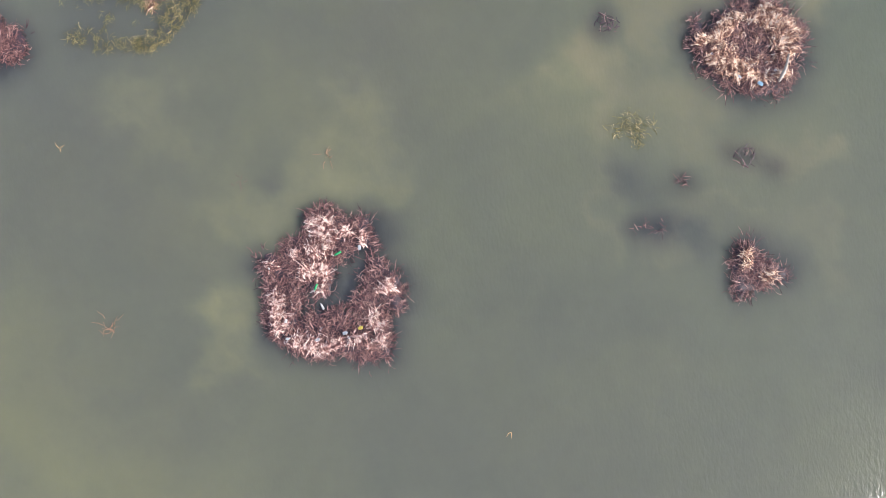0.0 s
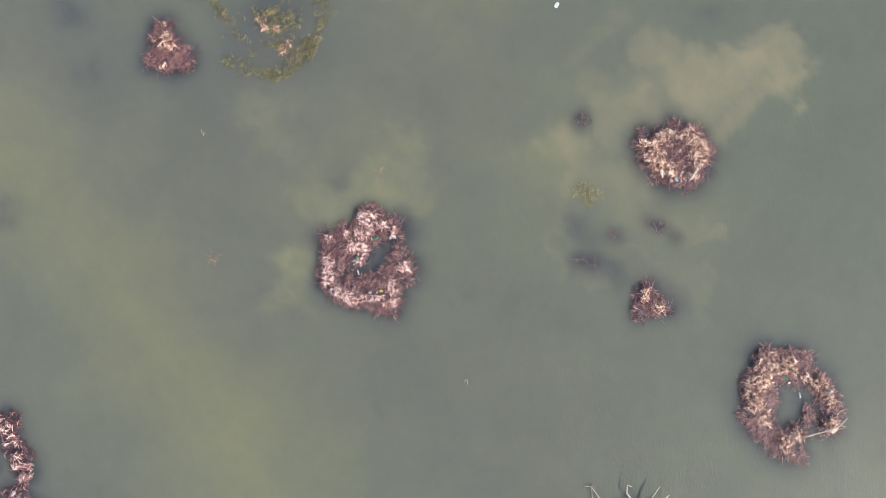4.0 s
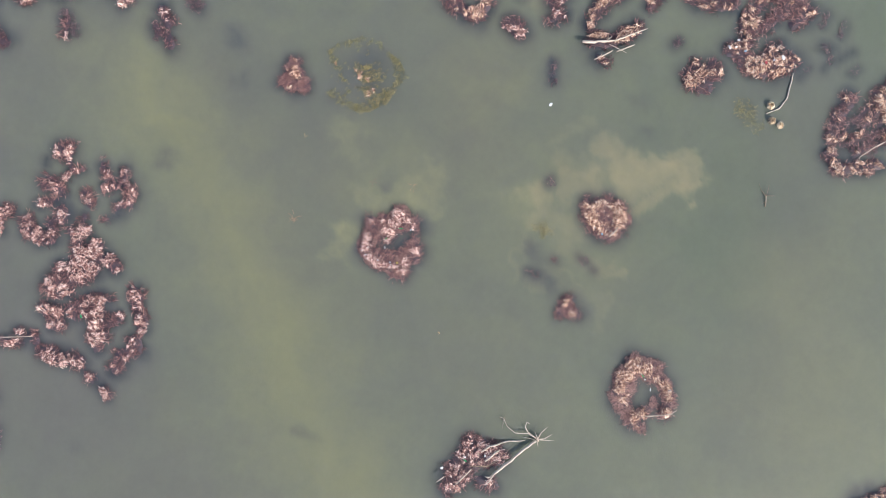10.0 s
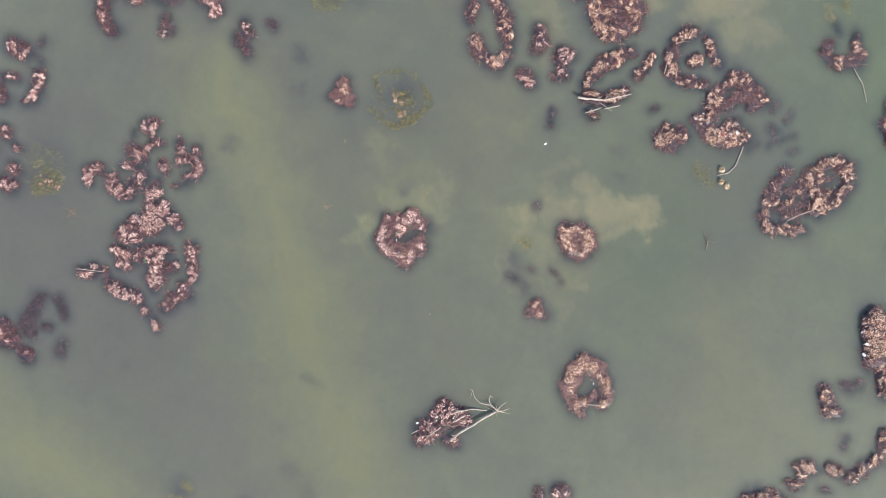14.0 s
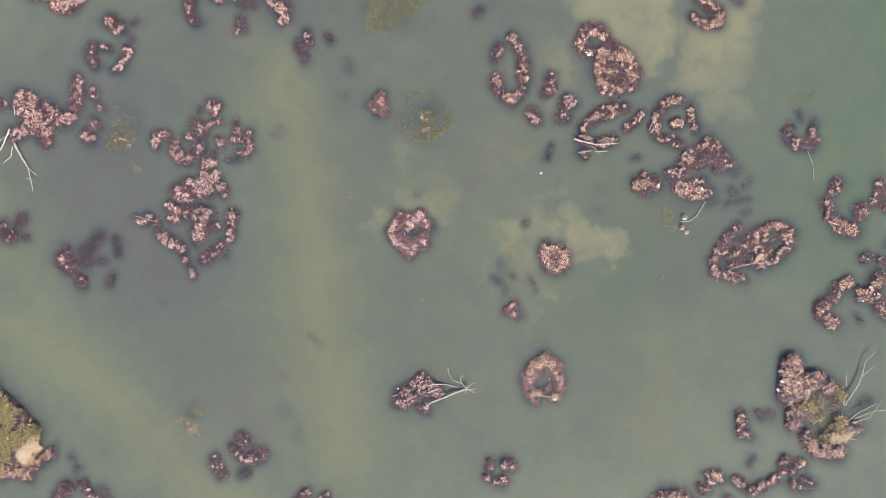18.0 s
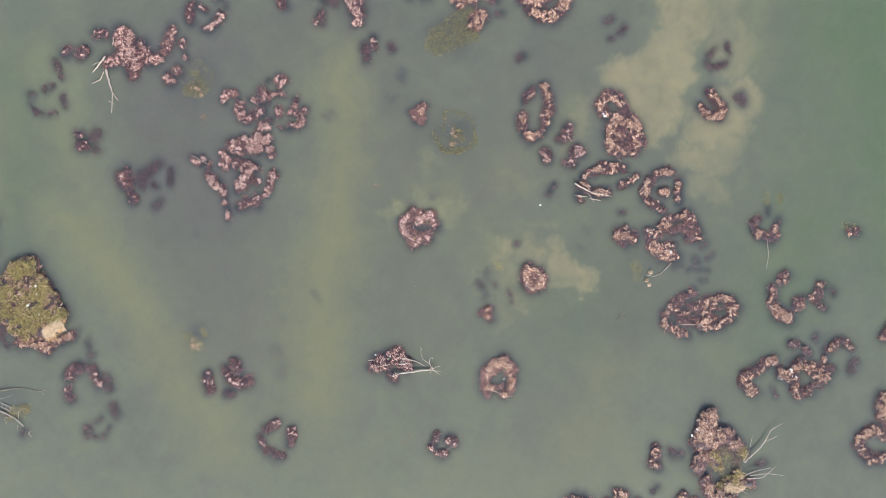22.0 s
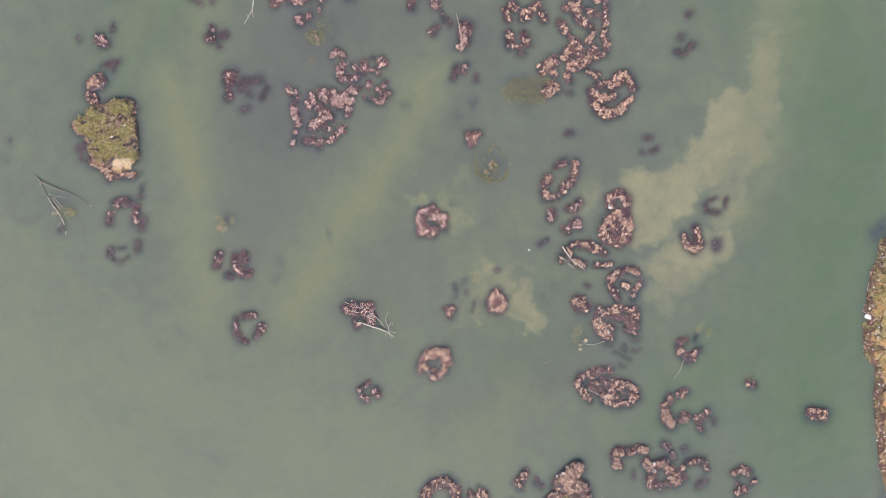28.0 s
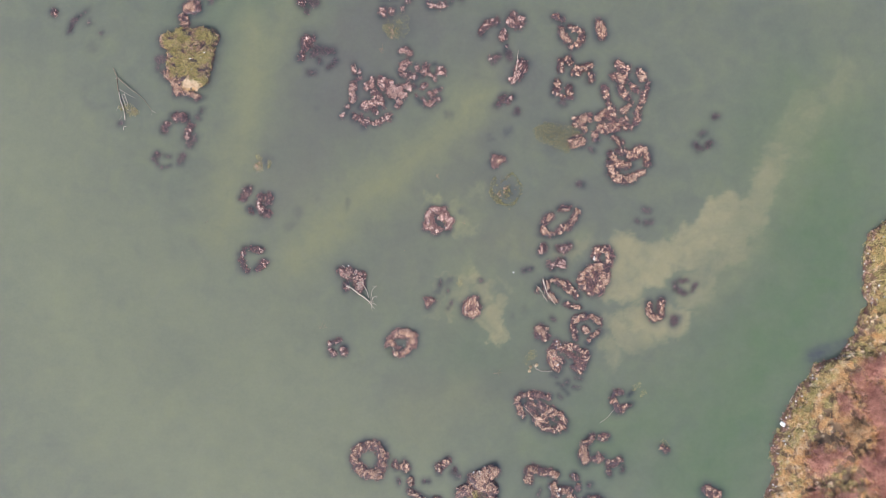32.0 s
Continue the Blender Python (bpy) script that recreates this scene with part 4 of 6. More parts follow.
island("reed_island", "bent island of tan reed tufts with gaps", "tan", [[0.67, 39.13, -61.77, 40.6, -61.54, 41.59, -62.48], [0.48, 39.23, -63.62, 38.98, -65.14], [0.77, 38.65, -65.5, 39.82, -65.2], [0.38, 41.41, -64.6, 42.33, -64.37]], dry=0.85)
island("reed_island", "irregular island of tan reed tufts with gaps", "tan", [[0.87, 31.75, -69.71, 30.55, -70.77, 29.84, -73.02], [0.67, 32.62, -69.0, 34.81, -69.43], [0.67, 35.29, -70.28, 36.15, -71.8], [0.77, 35.44, -73.16, 35.46, -73.84], [0.58, 32.55, -72.42, 32.84, -73.04], [0.77, 38.73, -76.15, 40.48, -75.64], [0.38, 40.73, -77.8, 41.77, -78.09], [0.67, 38.22, -77.18, 38.31, -78.12], [0.77, 26.13, -70.34, 28.06, -70.83], [0.67, 28.38, -72.14, 29.06, -73.22], [0.58, 35.05, -76.16, 36.43, -76.1]], dry=1.0)
island("reed_island", "loop of tan reed litter round open water", "tan", [[0.7, 24.97, -70.86, 26.36, -70.28, 28.57, -71.22], [0.78, 24.79, -71.77, 24.64, -73.91, 26.18, -75.04], [0.7, 32.81, -68.09, 31.23, -68.97, 30.28, -70.7]], dry=1.1)
island("reed_island", "large reed-litter island scattered with white rubbish", "tan", [[1.31, 11.81, -51.99, 9.62, -52.88, 8.34, -53.58], [1.57, 7.98, -53.95, 10.75, -55.43], [1.13, 11.68, -55.6, 11.58, -57.92], [1.13, 6.4, -55.57, 5.07, -56.45], [0.96, 4.49, -58.78, 3.53, -60.51], [1.13, 4.1, -61.66, 4.92, -63.29]], height=0.5, dry=1.15)
island("reed_island", "low island of tan broken reed stubble in water", "tan", [[0.6, 0.28, -51.22, 0.42, -52.37], [0.6, 0.72, -51.48, 2.43, -50.11]], dry=0.65)
island("drowned_reed_patch", "half-drowned patch of dark reddish-brown wet reeds", "dark", [[0.71, 3.65, -52.15, 4.49, -53.13]], category="drowned reeds")
island("reed_island", "round ring of tan reed litter round a pool", "tan", [[0.94, -14.67, -46.91, -12.04, -47.1], [1.03, -11.53, -47.94, -11.2, -49.69, -11.83, -51.94], [1.05, -12.26, -53.06, -14.78, -52.87, -16.27, -51.39], [0.94, -16.52, -51.6, -17.16, -49.48, -16.46, -47.81, -14.78, -46.9]], dry=1.0)
island("reed_island", "low island of tan broken reed stubble in water", "tan", [[0.6, -8.64, -50.79, -8.23, -51.4], [0.71, -6.95, -51.15, -6.11, -52.24]], dry=0.7)
island("reed_island", "irregular island of tan reed tufts with gaps", "tan", [[0.5, -5.36, -53.91, -5.48, -54.88], [0.65, -5.49, -56.34, -4.1, -57.37], [0.58, -3.65, -57.45, -2.29, -58.42], [0.65, -0.79, -58.32, 0.39, -58.08], [0.58, -0.35, -59.71, 1.01, -60.1], [0.65, -1.79, -60.82, -1.34, -62.36], [0.5, -0.54, -61.44, -0.43, -62.83]], dry=1.0)
island("reed_island", "low island of tan broken reed stubble in water", "tan", [[0.5, -6.74, -50.52, -5.9, -51.44], [0.29, -2.61, -54.44, -1.58, -54.37], [0.36, -7.78, -54.27, -7.7, -54.71], [0.29, -8.44, -50.56, -8.69, -50.85]], dry=0.65)
island("reed_island", "low island of tan broken reed stubble in water", "tan", [[0.43, 2.12, -49.81, 0.56, -50.83, 0.07, -51.59]], dry=0.6)
island("drowned_reed_patch", "half-drowned patch of dark reddish-brown wet reeds", "dark", [[0.43, 3.8, -51.66, 3.83, -52.46], [0.36, 4.71, -52.87, 4.72, -53.19]], category="drowned reeds")
island("reed_island", "small round tan reed islet in open water", "tan", [[1.26, 56.05, -55.51, 57.9, -56.56]], dry=0.9)
island("reed_island", "small tan reed islet with thin sedge", "tan", [[0.6, 46.8, -46.84, 47.45, -47.34]], dry=0.8)
island("reed_island", "tan reed hump beside a sedge island", "tan", [[1.41, -52.38, 43.76, -50.98, 43.98], [1.0, -53.48, 42.01, -53.01, 40.67]], height=0.35, dry=0.75)
island("reed_island", "trampled reed edge of a large sedge island", "tan", [[0.98, -54.91, 28.03, -54.53, 26.37], [0.78, -52.99, 26.22, -50.3, 25.24], [0.98, -57.51, 37.39, -57.13, 36.18], [1.0, -56.64, 30.24, -55.67, 29.11]], dry=1.5)
island("drowned_reed_patch", "half-drowned patch of dark reddish-brown wet reeds", "dark", [[0.67, -58.55, 33.05, -57.49, 33.24], [0.46, -58.62, 31.83, -58.55, 31.15], [0.56, -48.11, 45.64, -47.74, 45.32]], category="drowned reeds")
island("reed_island", "low island of broken pinkish-brown reed stubble in water", "pink", [[1.0, -48.47, 51.66, -48.09, 50.45]], dry=0.65)
island("reed_island", "low island of broken pinkish-brown reed stubble in water", "pink", [[0.87, -54.92, 21.22, -53.12, 21.05], [0.61, -56.7, 19.64, -57.3, 18.4], [0.61, -51.72, 19.21, -52.36, 17.03]], dry=0.65)
island("drowned_reed_patch", "half-drowned patch of dark reddish-brown wet reeds", "dark", [[0.78, -51.12, 16.8, -51.9, 15.49], [0.35, -49.18, 22.96, -49.72, 22.02], [0.35, -50.26, 21.21, -50.13, 20.72], [0.35, -52.05, 20.38, -52.35, 19.95], [0.61, -53.41, 13.05, -53.88, 11.69], [0.26, -49.83, 25.06, -49.03, 25.26]], category="drowned reeds")
island("drowned_reed_patch", "half-drowned patch of dark reddish-brown wet reeds", "dark", [[0.56, -58.54, 13.4, -59.12, 12.44], [0.33, -58.62, 11.51, -57.36, 10.37], [0.28, -56.61, 10.76, -55.87, 11.15], [0.28, -56.67, 13.1, -56.1, 12.93]], category="drowned reeds")
island("reed_island", "low island of broken pinkish-brown reed stubble in water", "pink", [[0.75, -39.75, 6.07, -40.61, 4.39], [0.65, -36.91, 4.72, -37.42, 3.37], [0.65, -35.14, 4.61, -35.65, 3.25], [0.84, -36.94, 2.11, -35.64, 1.18], [0.56, -39.15, 2.08, -38.58, 1.9]], dry=0.4)
island("reed_island", "broken ring of pinkish-brown reed stubble", "pink", [[0.65, -38.71, -6.16, -37.11, -6.5], [0.56, -40.12, -6.19, -40.84, -7.51], [0.47, -40.94, -8.47, -40.34, -10.04, -39.67, -10.87], [0.56, -36.15, -9.02, -37.6, -10.39]], dry=0.5)
island("sedge_bed", "round bed of sparse yellow-green sedge in shallow water", "green", [[0.38, 11.77, 8.53, 11.04, 7.57, 10.84, 5.81, 12.06, 4.19, 13.75, 3.29, 14.97, 2.98], [0.16, 16.46, 8.37, 17.21, 7.01, 17.02, 5.59, 16.03, 4.16, 15.2, 3.17], [0.43, 14.52, 6.93, 13.74, 6.12, 14.61, 6.05, 14.06, 5.09], [0.38, 12.57, 6.62, 12.71, 5.41], [0.27, 14.57, 9.39, 14.07, 8.78], [0.16, 15.15, 9.9, 15.92, 9.23]], group="sedge beds", category="sedge bed", fine=True, cover=0.75, thin=[[3.15, 14.14, 6.3, 13.96, 6.14]], heart=[[0.38, 14.47, 9.35, 14.15, 8.92], [0.38, 13.54, 6.8, 12.71, 5.41]])
island("drowned_reed_patch", "half-drowned patch of dark reddish-brown wet reeds", "dark", [[0.16, 8.51, -12.21, 8.9, -12.61], [0.18, 3.02, -16.86, 2.74, -17.62], [0.14, 2.25, -18.16, 2.16, -18.28]], category="drowned reeds")
island("drowned_reed_patch", "half-drowned patch of dark reddish-brown wet reeds", "dark", [[0.16, 2.21, -14.64, 2.03, -14.79], [0.21, 0.53, -12.6, 0.52, -13.4]], category="drowned reeds", fine=True)
island("sedge_bed", "round bed of sparse sedge beside reed islands", "green", [[1.21, -10.61, 39.79, -9.35, 38.66], [0.65, -8.47, 41.01, -8.63, 39.98], [0.37, -10.89, 40.69, -11.17, 39.97]], group="sedge beds", category="sedge bed", cover=1.0, thin=[[2.42, -8.41, 40.28, -8.19, 40.59]], heart=[[0.56, -9.78, 39.66, -9.72, 38.46]])
island("sedge_bed", "dense olive sedge bed beside reed tufts", "green", [[1.63, 22.59, 18.92, 26.52, 18.19], [1.08, 21.13, 17.49, 26.39, 15.33], [1.0, 20.8, 18.9, 21.28, 18.12], [1.08, 25.95, 18.11, 28.22, 18.34]], group="sedge beds", category="sedge bed", cover=0.9, thin=[[2.38, 22.64, 18.24, 27.37, 17.1]], heart=[[0.56, 22.46, 21.18, 23.41, 20.5]])
island("sedge_island", "large island top of olive and tawny sedge tussocks", "bush", [[1.73, -53.7, 37.81, -51.15, 37.64], [1.95, -49.73, 37.97, -47.86, 37.3], [2.38, -52.19, 36.1, -49.05, 34.22], [1.84, -54.96, 36.77, -56.28, 36.87], [1.84, -55.04, 34.55, -49.23, 31.58], [1.73, -54.96, 32.07, -49.59, 30.1], [1.3, -54.57, 29.96, -49.47, 28.73]], group="sedge beds", category="sedge bed", height=0.5, heart=[[1.2, -57.2, 37.4, -55.6, 37.2], [0.9, -56.2, 33.5, -55.6, 30.2], [1.0, -53.6, 35.6, -52.4, 33.0]])
island("sedge_island", "olive sedge round the foot of a dead tree", "bush", [[0.61, 11.78, -58.83, 11.12, -60.13], [0.78, 7.89, -56.76, 7.06, -58.37], [0.78, 5.62, -60.84, 7.59, -61.78], [0.78, 7.42, -62.58, 8.85, -63.71], [0.52, 8.32, -61.03, 8.46, -62.13]], group="sedge beds", category="sedge bed", cover=0.7, height=0.4)
island("sedge_bed", "sparse olive sedge in a wet hollow of an island", "green", [[1.48, 9.13, -57.96, 7.82, -60.31], [0.78, 9.71, -59.6, 8.5, -60.85]], group="sedge beds", category="sedge bed", cover=0.8)
island("drowned_reed_patch", "half-drowned patch of dark reddish-brown wet reeds", "dark", [[0.61, 8.75, -56.87, 10.3, -57.76], [0.7, 10.13, -59.17, 9.05, -60.53], [0.52, 11.89, -62.56, 12.75, -62.91]], category="drowned reeds")
island("straw_tussock", "pale dry straw tussock flattened by wind", "straw", [[1.08, -52.11, 28.02, -50.38, 27.72]], group="sedge beds", category="sedge bed", height=0.7)
island("straw_tussock", "pale dry straw tussock flattened by wind", "straw", [[0.7, 5.88, -62.05, 7.73, -63.12]], group="sedge beds", category="sedge bed")
island("drowned_reed_patch", "half-drowned patch of dark reddish-brown wet reeds", "dark", [[0.38, -45.28, 53.44, -45.84, 51.96], [0.38, -48.39, 46.27, -46.11, 46.46], [0.28, -49.22, 46.21, -49.16, 45.94]], category="drowned reeds")
island("reed_island", "low island of broken pinkish-brown reed stubble in water", "pink", [[1.03, 1.85, 57.47, 1.32, 55.1, 2.65, 54.17]])
island("drowned_reed_patch", "half-drowned patch of dark reddish-brown wet reeds", "dark", [[0.43, -49.28, 46.57, -47.47, 46.65], [0.32, -52.27, 52.89, -52.19, 52.42]], category="drowned reeds")
island("reed_island", "low island of broken pinkish-brown reed stubble in water", "pink", [[0.53, -80.66, 43.18, -80.42, 42.71]])
island("drowned_reed_patch", "half-drowned patch of dark reddish-brown wet reeds", "dark", [[0.5, -77.36, 38.87, -76.70, 40.72, -75.47, 42.00, -74.75, 42.29], [0.25, -73.91, 43.09, -73.35, 43.56], [0.25, -73.38, 40.89, -73.05, 40.60], [0.22, -70.76, 38.69, -70.53, 38.41]], category="drowned reeds")
island("sedge_bed", "small patch of thin yellowish sedge in water", "green", [[0.61, 4.63, -12.7, 4.45, -13.25]], group="sedge beds", category="sedge bed")
island("sedge_bed", "sparse yellow-green sedge in shallow water", "green", [[0.47, 41.78, -33.65, 40.68, -34.8], [0.47, 42.97, -35.36, 42.42, -35.94]], group="sedge beds", category="sedge bed")
island("sedge_bed", "lone sedge tuft on a sunken stump", "green", [[1.05, -37.63, 12.22, -37.41, 10.55], [0.44, -35.14, 11.64, -35.44, 11.08]], heart=[[0.5, -37.74, 11.73, -38.21, 10.36]], group="sedge beds", category="sedge bed")
island("sedge_bed", "sedge tuft caught in sunken branches", "green", [[1.05, -65.31, 23.3, -64.09, 22.24]], group="sedge beds", category="sedge bed")
island("sedge_bed", "sparse yellow-green sedge in shallow water", "green", [[0.78, 19.9, -27.43, 18.62, -28.99]], group="sedge beds", category="sedge bed", cover=0.6)
island("sedge_bed", "sparse yellow-green sedge in shallow water", "green", [[0.74, 47.13, -45.76, 47.87, -46.88]], group="sedge beds", category="sedge bed", cover=0.6)

# ---- driftwood and twigs ----
driftwood("fallen_tree", "bleached uprooted trunk leaning from a reed island", [
    ("trunk", 0.125, 0.115, .22, .42, -14.05, -17.22, -15.23, -16.24, -16.29, -15.50, -17.43, -14.62, -17.95, -14.24),
    ("fork", 0.080, 0.045, .40, .45, -17.90, -14.27, -18.25, -13.98, -18.30, -13.53),
    ("fork", 0.085, 0.040, .40, .42, -17.90, -14.29, -18.65, -14.02, -19.05, -13.78),
    ("knot", 0.070, 0.040, .35, .50, -16.95, -14.98, -16.75, -14.78),
    ("root", 0.060, 0.030, .25, .30, -13.86, -17.26, -13.48, -16.33, -13.08, -15.95, -12.58, -15.98, -12.71, -16.26),
    ("root", 0.055, 0.022, .30, .20, -13.79, -17.14, -13.58, -16.35, -13.84, -15.19, -13.44, -14.36, -12.82, -13.87, -12.81, -13.47)] + [
    ("root", 0.022, 0.012, .15, .10, -12.91, -13.89, -13.76, -14.04),
    ("root", 0.065, 0.025, .35, .30, -13.86, -17.26, -13.63, -17.84, -13.09, -18.46),
    ("root", 0.060, 0.022, .40, .45, -13.86, -17.26, -13.23, -17.41, -12.54, -17.84),
    ("root", 0.050, 0.020, .20, .10, -13.86, -17.26, -14.58, -17.57),
    ("root", 0.055, 0.025, .40, .60, -13.97, -17.43, -13.18, -16.81),
    ("root", 0.040, 0.015, .30, .10, -13.85, -17.50, -13.65, -18.83),
    ("root", 0.035, 0.015, .15, .00, -14.00, -17.09, -14.06, -15.97),
], WOOD)
driftwood("driftwood_log", "bleached log half buried in a reed island", [
    ("trunk", 0.080, 0.095, .50, .22, -16.20, -12.67, -15.56, -13.31, -15.05, -14.23),
    ("sunken_end", 0.080, 0.040, .10, .02, -15.05, -14.23, -14.65, -15.12, -14.33, -16.28),
], WOOD)
driftwood("driftwood_log", "bleached log lying over reed stubble", [
    ("trunk", 0.085, 0.110, .50, .40, -16.97, -13.19, -16.27, -13.67, -15.69, -14.23),
], WOOD)
driftwood("driftwood_log", "pale broken stick lying over reed stubble", [
    ("trunk", 0.065, 0.075, .52, .55, -17.94, -12.18, -18.80, -11.68, -19.60, -11.18),
], WOOD)
driftwood("driftwood_log", "pale short stick on a reed island", [
    ("trunk", 0.060, 0.060, .50, .45, -19.23, -10.01, -19.90, -9.47),
], WOOD)
driftwood("driftwood_log", "thin grey branch across reed litter", [
    ("trunk", 0.045, 0.035, .50, .50, -17.73, -12.03, -17.29, -13.51, -16.69, -14.16),
], WOOD_DARK)
driftwood("driftwood_log", "grey weathered plank on tan reed litter", [
    ("trunk", 0.039, 0.078, 0.50, 0.45, 6.45, -19.35, 5.87, -19.12, 5.45, -18.83),
], WOOD)
driftwood("driftwood_log", "long thin pale branch across a reed ring", [
    ("trunk", 0.0468, 0.0312, 0.45, 0.45, -9.31, -26.07, -8.93, -27.29, -8.55, -28.21, -8.07, -28.66),
    ("branch", 0.0234, 0.0156, 0.45, 0.35, -8.55, -28.21, -8.60, -28.62),
], WOOD)
driftwood("driftwood_log", "curved bleached log among thin sedge", [
    ("trunk", 0.0468, 0.0702, .06, .06, 19.81, -29.75, 20.53, -30.76, 21.57, -31.21, 22.79, -31.18, 23.92, -31.17),
], WOOD)
driftwood("driftwood_log", "long white log across a reed island", [
    ("trunk", 0.125, 0.0936, 0.50, 0.50, 21.71, -12.06, 22.12, -13.45, 22.57, -14.82),
    ("branch", 0.0858, 0.039, 0.50, 0.55, 22.57, -14.82, 23.45, -16.10, 24.33, -17.38),
    ("branch", 0.0546, 0.0312, 0.50, 0.55, 22.41, -14.12, 22.84, -14.47),
], WOOD)
driftwood("driftwood_log", "pale log at the edge of a reed island", [
    ("trunk", 0.039, 0.0624, 0.35, 0.40, 20.49, -13.47, 21.05, -14.18, 21.69, -14.87),
], WOOD)
driftwood("driftwood_log", "pale branch at the edge of a reed island", [
    ("trunk", 0.0624, 0.0546, 0.40, 0.40, 21.68, -15.27, 22.17, -15.90, 22.69, -16.67),
    ("branch", 0.0312, 0.0234, 0.35, 0.35, 22.18, -14.42, 21.97, -15.45, 21.83, -16.12),
], WOOD)
driftwood("driftwood_log", "thin pale branch on half-drowned reeds", [
    ("trunk", 0.039, 0.039, 0.35, 0.35, 18.01, -38.68, 19.21, -39.72, 20.51, -41.17),
], WOOD)
driftwood("fallen_tree", "bleached fallen tree beside reed tufts", [
    ("trunk", 0.156, 0.0936, .5, .2, -17.69, 50.99, -18.72, 49.31, -19.56, 47.77),
    ("fork", 0.078, 0.039, .2, .15, -19.56, 47.77, -20.83, 46.58, -21.90, 45.64),
    ("fork", 0.0702, 0.0468, .2, .2, -19.56, 47.77, -19.69, 47.00, -19.76, 46.27),
    ("branch", 0.039, 0.0234, .2, .2, -20.87, 47.32, -20.56, 46.19),
    ("branch", 0.0702, 0.039, .4, .2, -18.15, 50.96, -19.53, 50.48, -20.85, 51.00),
    ("root", 0.117, 0.0546, .6, .3, -16.44, 52.35, -18.51, 52.16, -19.64, 52.14),
    ("root", 0.0546, 0.0312, .5, .3, -16.87, 52.15, -18.08, 52.65, -18.77, 52.94),
    ("root", 0.0858, 0.0546, .4, .5, -13.66, 53.43, -14.49, 52.85),
], WOOD)
driftwood("dead_tree", "leafless dead tree leaning over the water", [
    ("trunk", 0.117, 0.0702, .4, .45, 10.51, -60.71, 13.85, -60.73, 15.11, -60.50),
    ("branch", 0.0702, 0.0234, .45, .5, 15.11, -60.50, 16.88, -59.92, 18.85, -60.43),
    ("branch", 0.0468, 0.0234, .4, .4, 14.71, -60.60, 15.87, -60.91, 16.91, -61.31),
    ("branch", 0.078, 0.0468, .5, .5, 10.51, -60.43, 12.39, -59.87),
    ("branch", 0.0312, 0.0156, .4, .4, 12.83, -59.56, 14.47, -58.51),
    ("branch", 0.078, 0.039, .5, .4, 9.36, -62.17, 10.86, -62.82, 12.91, -64.11),
    ("branch", 0.0702, 0.0234, .4, .3, 9.72, -62.68, 11.86, -64.38, 13.45, -66.37),
    ("branch", 0.0702, 0.0312, .4, .5, 9.14, -62.80, 10.83, -64.25, 13.58, -64.40),
    ("branch", 0.0546, 0.039, .4, .4, 7.02, -63.15, 7.47, -64.34),
], WOOD)
driftwood("sunken_branch", "forked half-sunken branch with one bleached arm in open water", [
    ("trunk", .07, .09, .35, .12, -67.92, 31.28, -67.21, 29.38),
    ("trunk", .09, .08, .12, .0, -67.21, 29.38, -67.15, 28.22, -67.02, 26.86, -66.75, 26.26),
    ("fork", .11, .085, .1, .3, -66.75, 26.26, -66.42, 24.51, -65.93, 23.43, -65.48, 21.62, -65.38, 20.38),
    ("branch", .085, .05, .25, .12, -67.21, 29.45, -65.94, 28.32, -64.31, 26.92, -62.77, 25.84),
    ("branch", .05, .035, .10, .02, -62.77, 25.84, -61.39, 24.61, -60.07, 22.66),
    ("twig", .035, .02, .05, .3, -60.07, 22.66, -59.63, 22.32, -58.97, 21.96),
    ("twig", .035, .02, .05, .3, -59.78, 22.41, -59.80, 21.64),
    ("branch", .05, .03, .1, .2, -66.51, 24.32, -66.36, 23.35, -66.25, 21.68)] + [
    ("twig", .03, .012, .1, .25, -66.78, 26.96, -65.15, 25.95, -63.29, 24.99),
    ("twig", .03, .012, .2, .3, -67.55, 29.02, -66.92, 29.20),
    ("twig", .03, .015, .1, .3, -65.48, 21.62, -64.45, 22.54, -63.28, 22.61),
    ("twig", .03, .015, .1, .3, -63.35, 21.76, -63.35, 23.23),
    ("twig", .03, .015, .1, .3, -65.02, 22.66, -63.88, 22.35, -62.67, 22.02),
    ("twig", .04, .02, .1, .3, -65.81, 18.30, -65.68, 19.10, -65.06, 19.05),
    ("twig", .03, .012, .1, .2, -65.79, 22.72, -66.81, 23.50, -67.20, 22.45),
    ("twig", .03, .012, .1, .2, -66.09, 21.21, -66.65, 20.48),
], WOOD_DARK, bark={"fork": WOOD, "twig": WOOD})
rung_frame(-65.55, 24.75, 0.08, -69, 2.37, 0.59)
island("sedge_bed", "sparse yellow sedge caught round a sunken branch", "green", [[0.5, -63.67, 22.56, -63.33, 21.96], [0.35, -65.39, 22.89, -66.53, 23.17]], group="sedge beds", category="sedge bed", cover=0.9)
island("drowned_reed_patch", "half-drowned dark reeds at the end of a sunken branch", "dark", [[0.45, -66.20, 19.87, -66.49, 19.62]], category="drowned reeds")
driftwood("driftwood_log", "thin curved stick trailing from a reed arc", [
    ("trunk", 0.039, 0.0234, .15, .1, 36.57, -39.08, 35.34, -40.70, 33.75, -41.81),
], WOOD)
driftwood("driftwood_log", "pale stick leaning on a reed island", [
    ("trunk", 0.039, 0.0312, .2, .3, 27.93, -19.92, 30.51, -19.53),
], WOOD)
driftwood("driftwood_log", "long pale stick lying over a reed island", [
    ("trunk", 0.0546, 0.0468, .4, .5, 16.36, 35.25, 15.92, 30.56),
], WOOD)
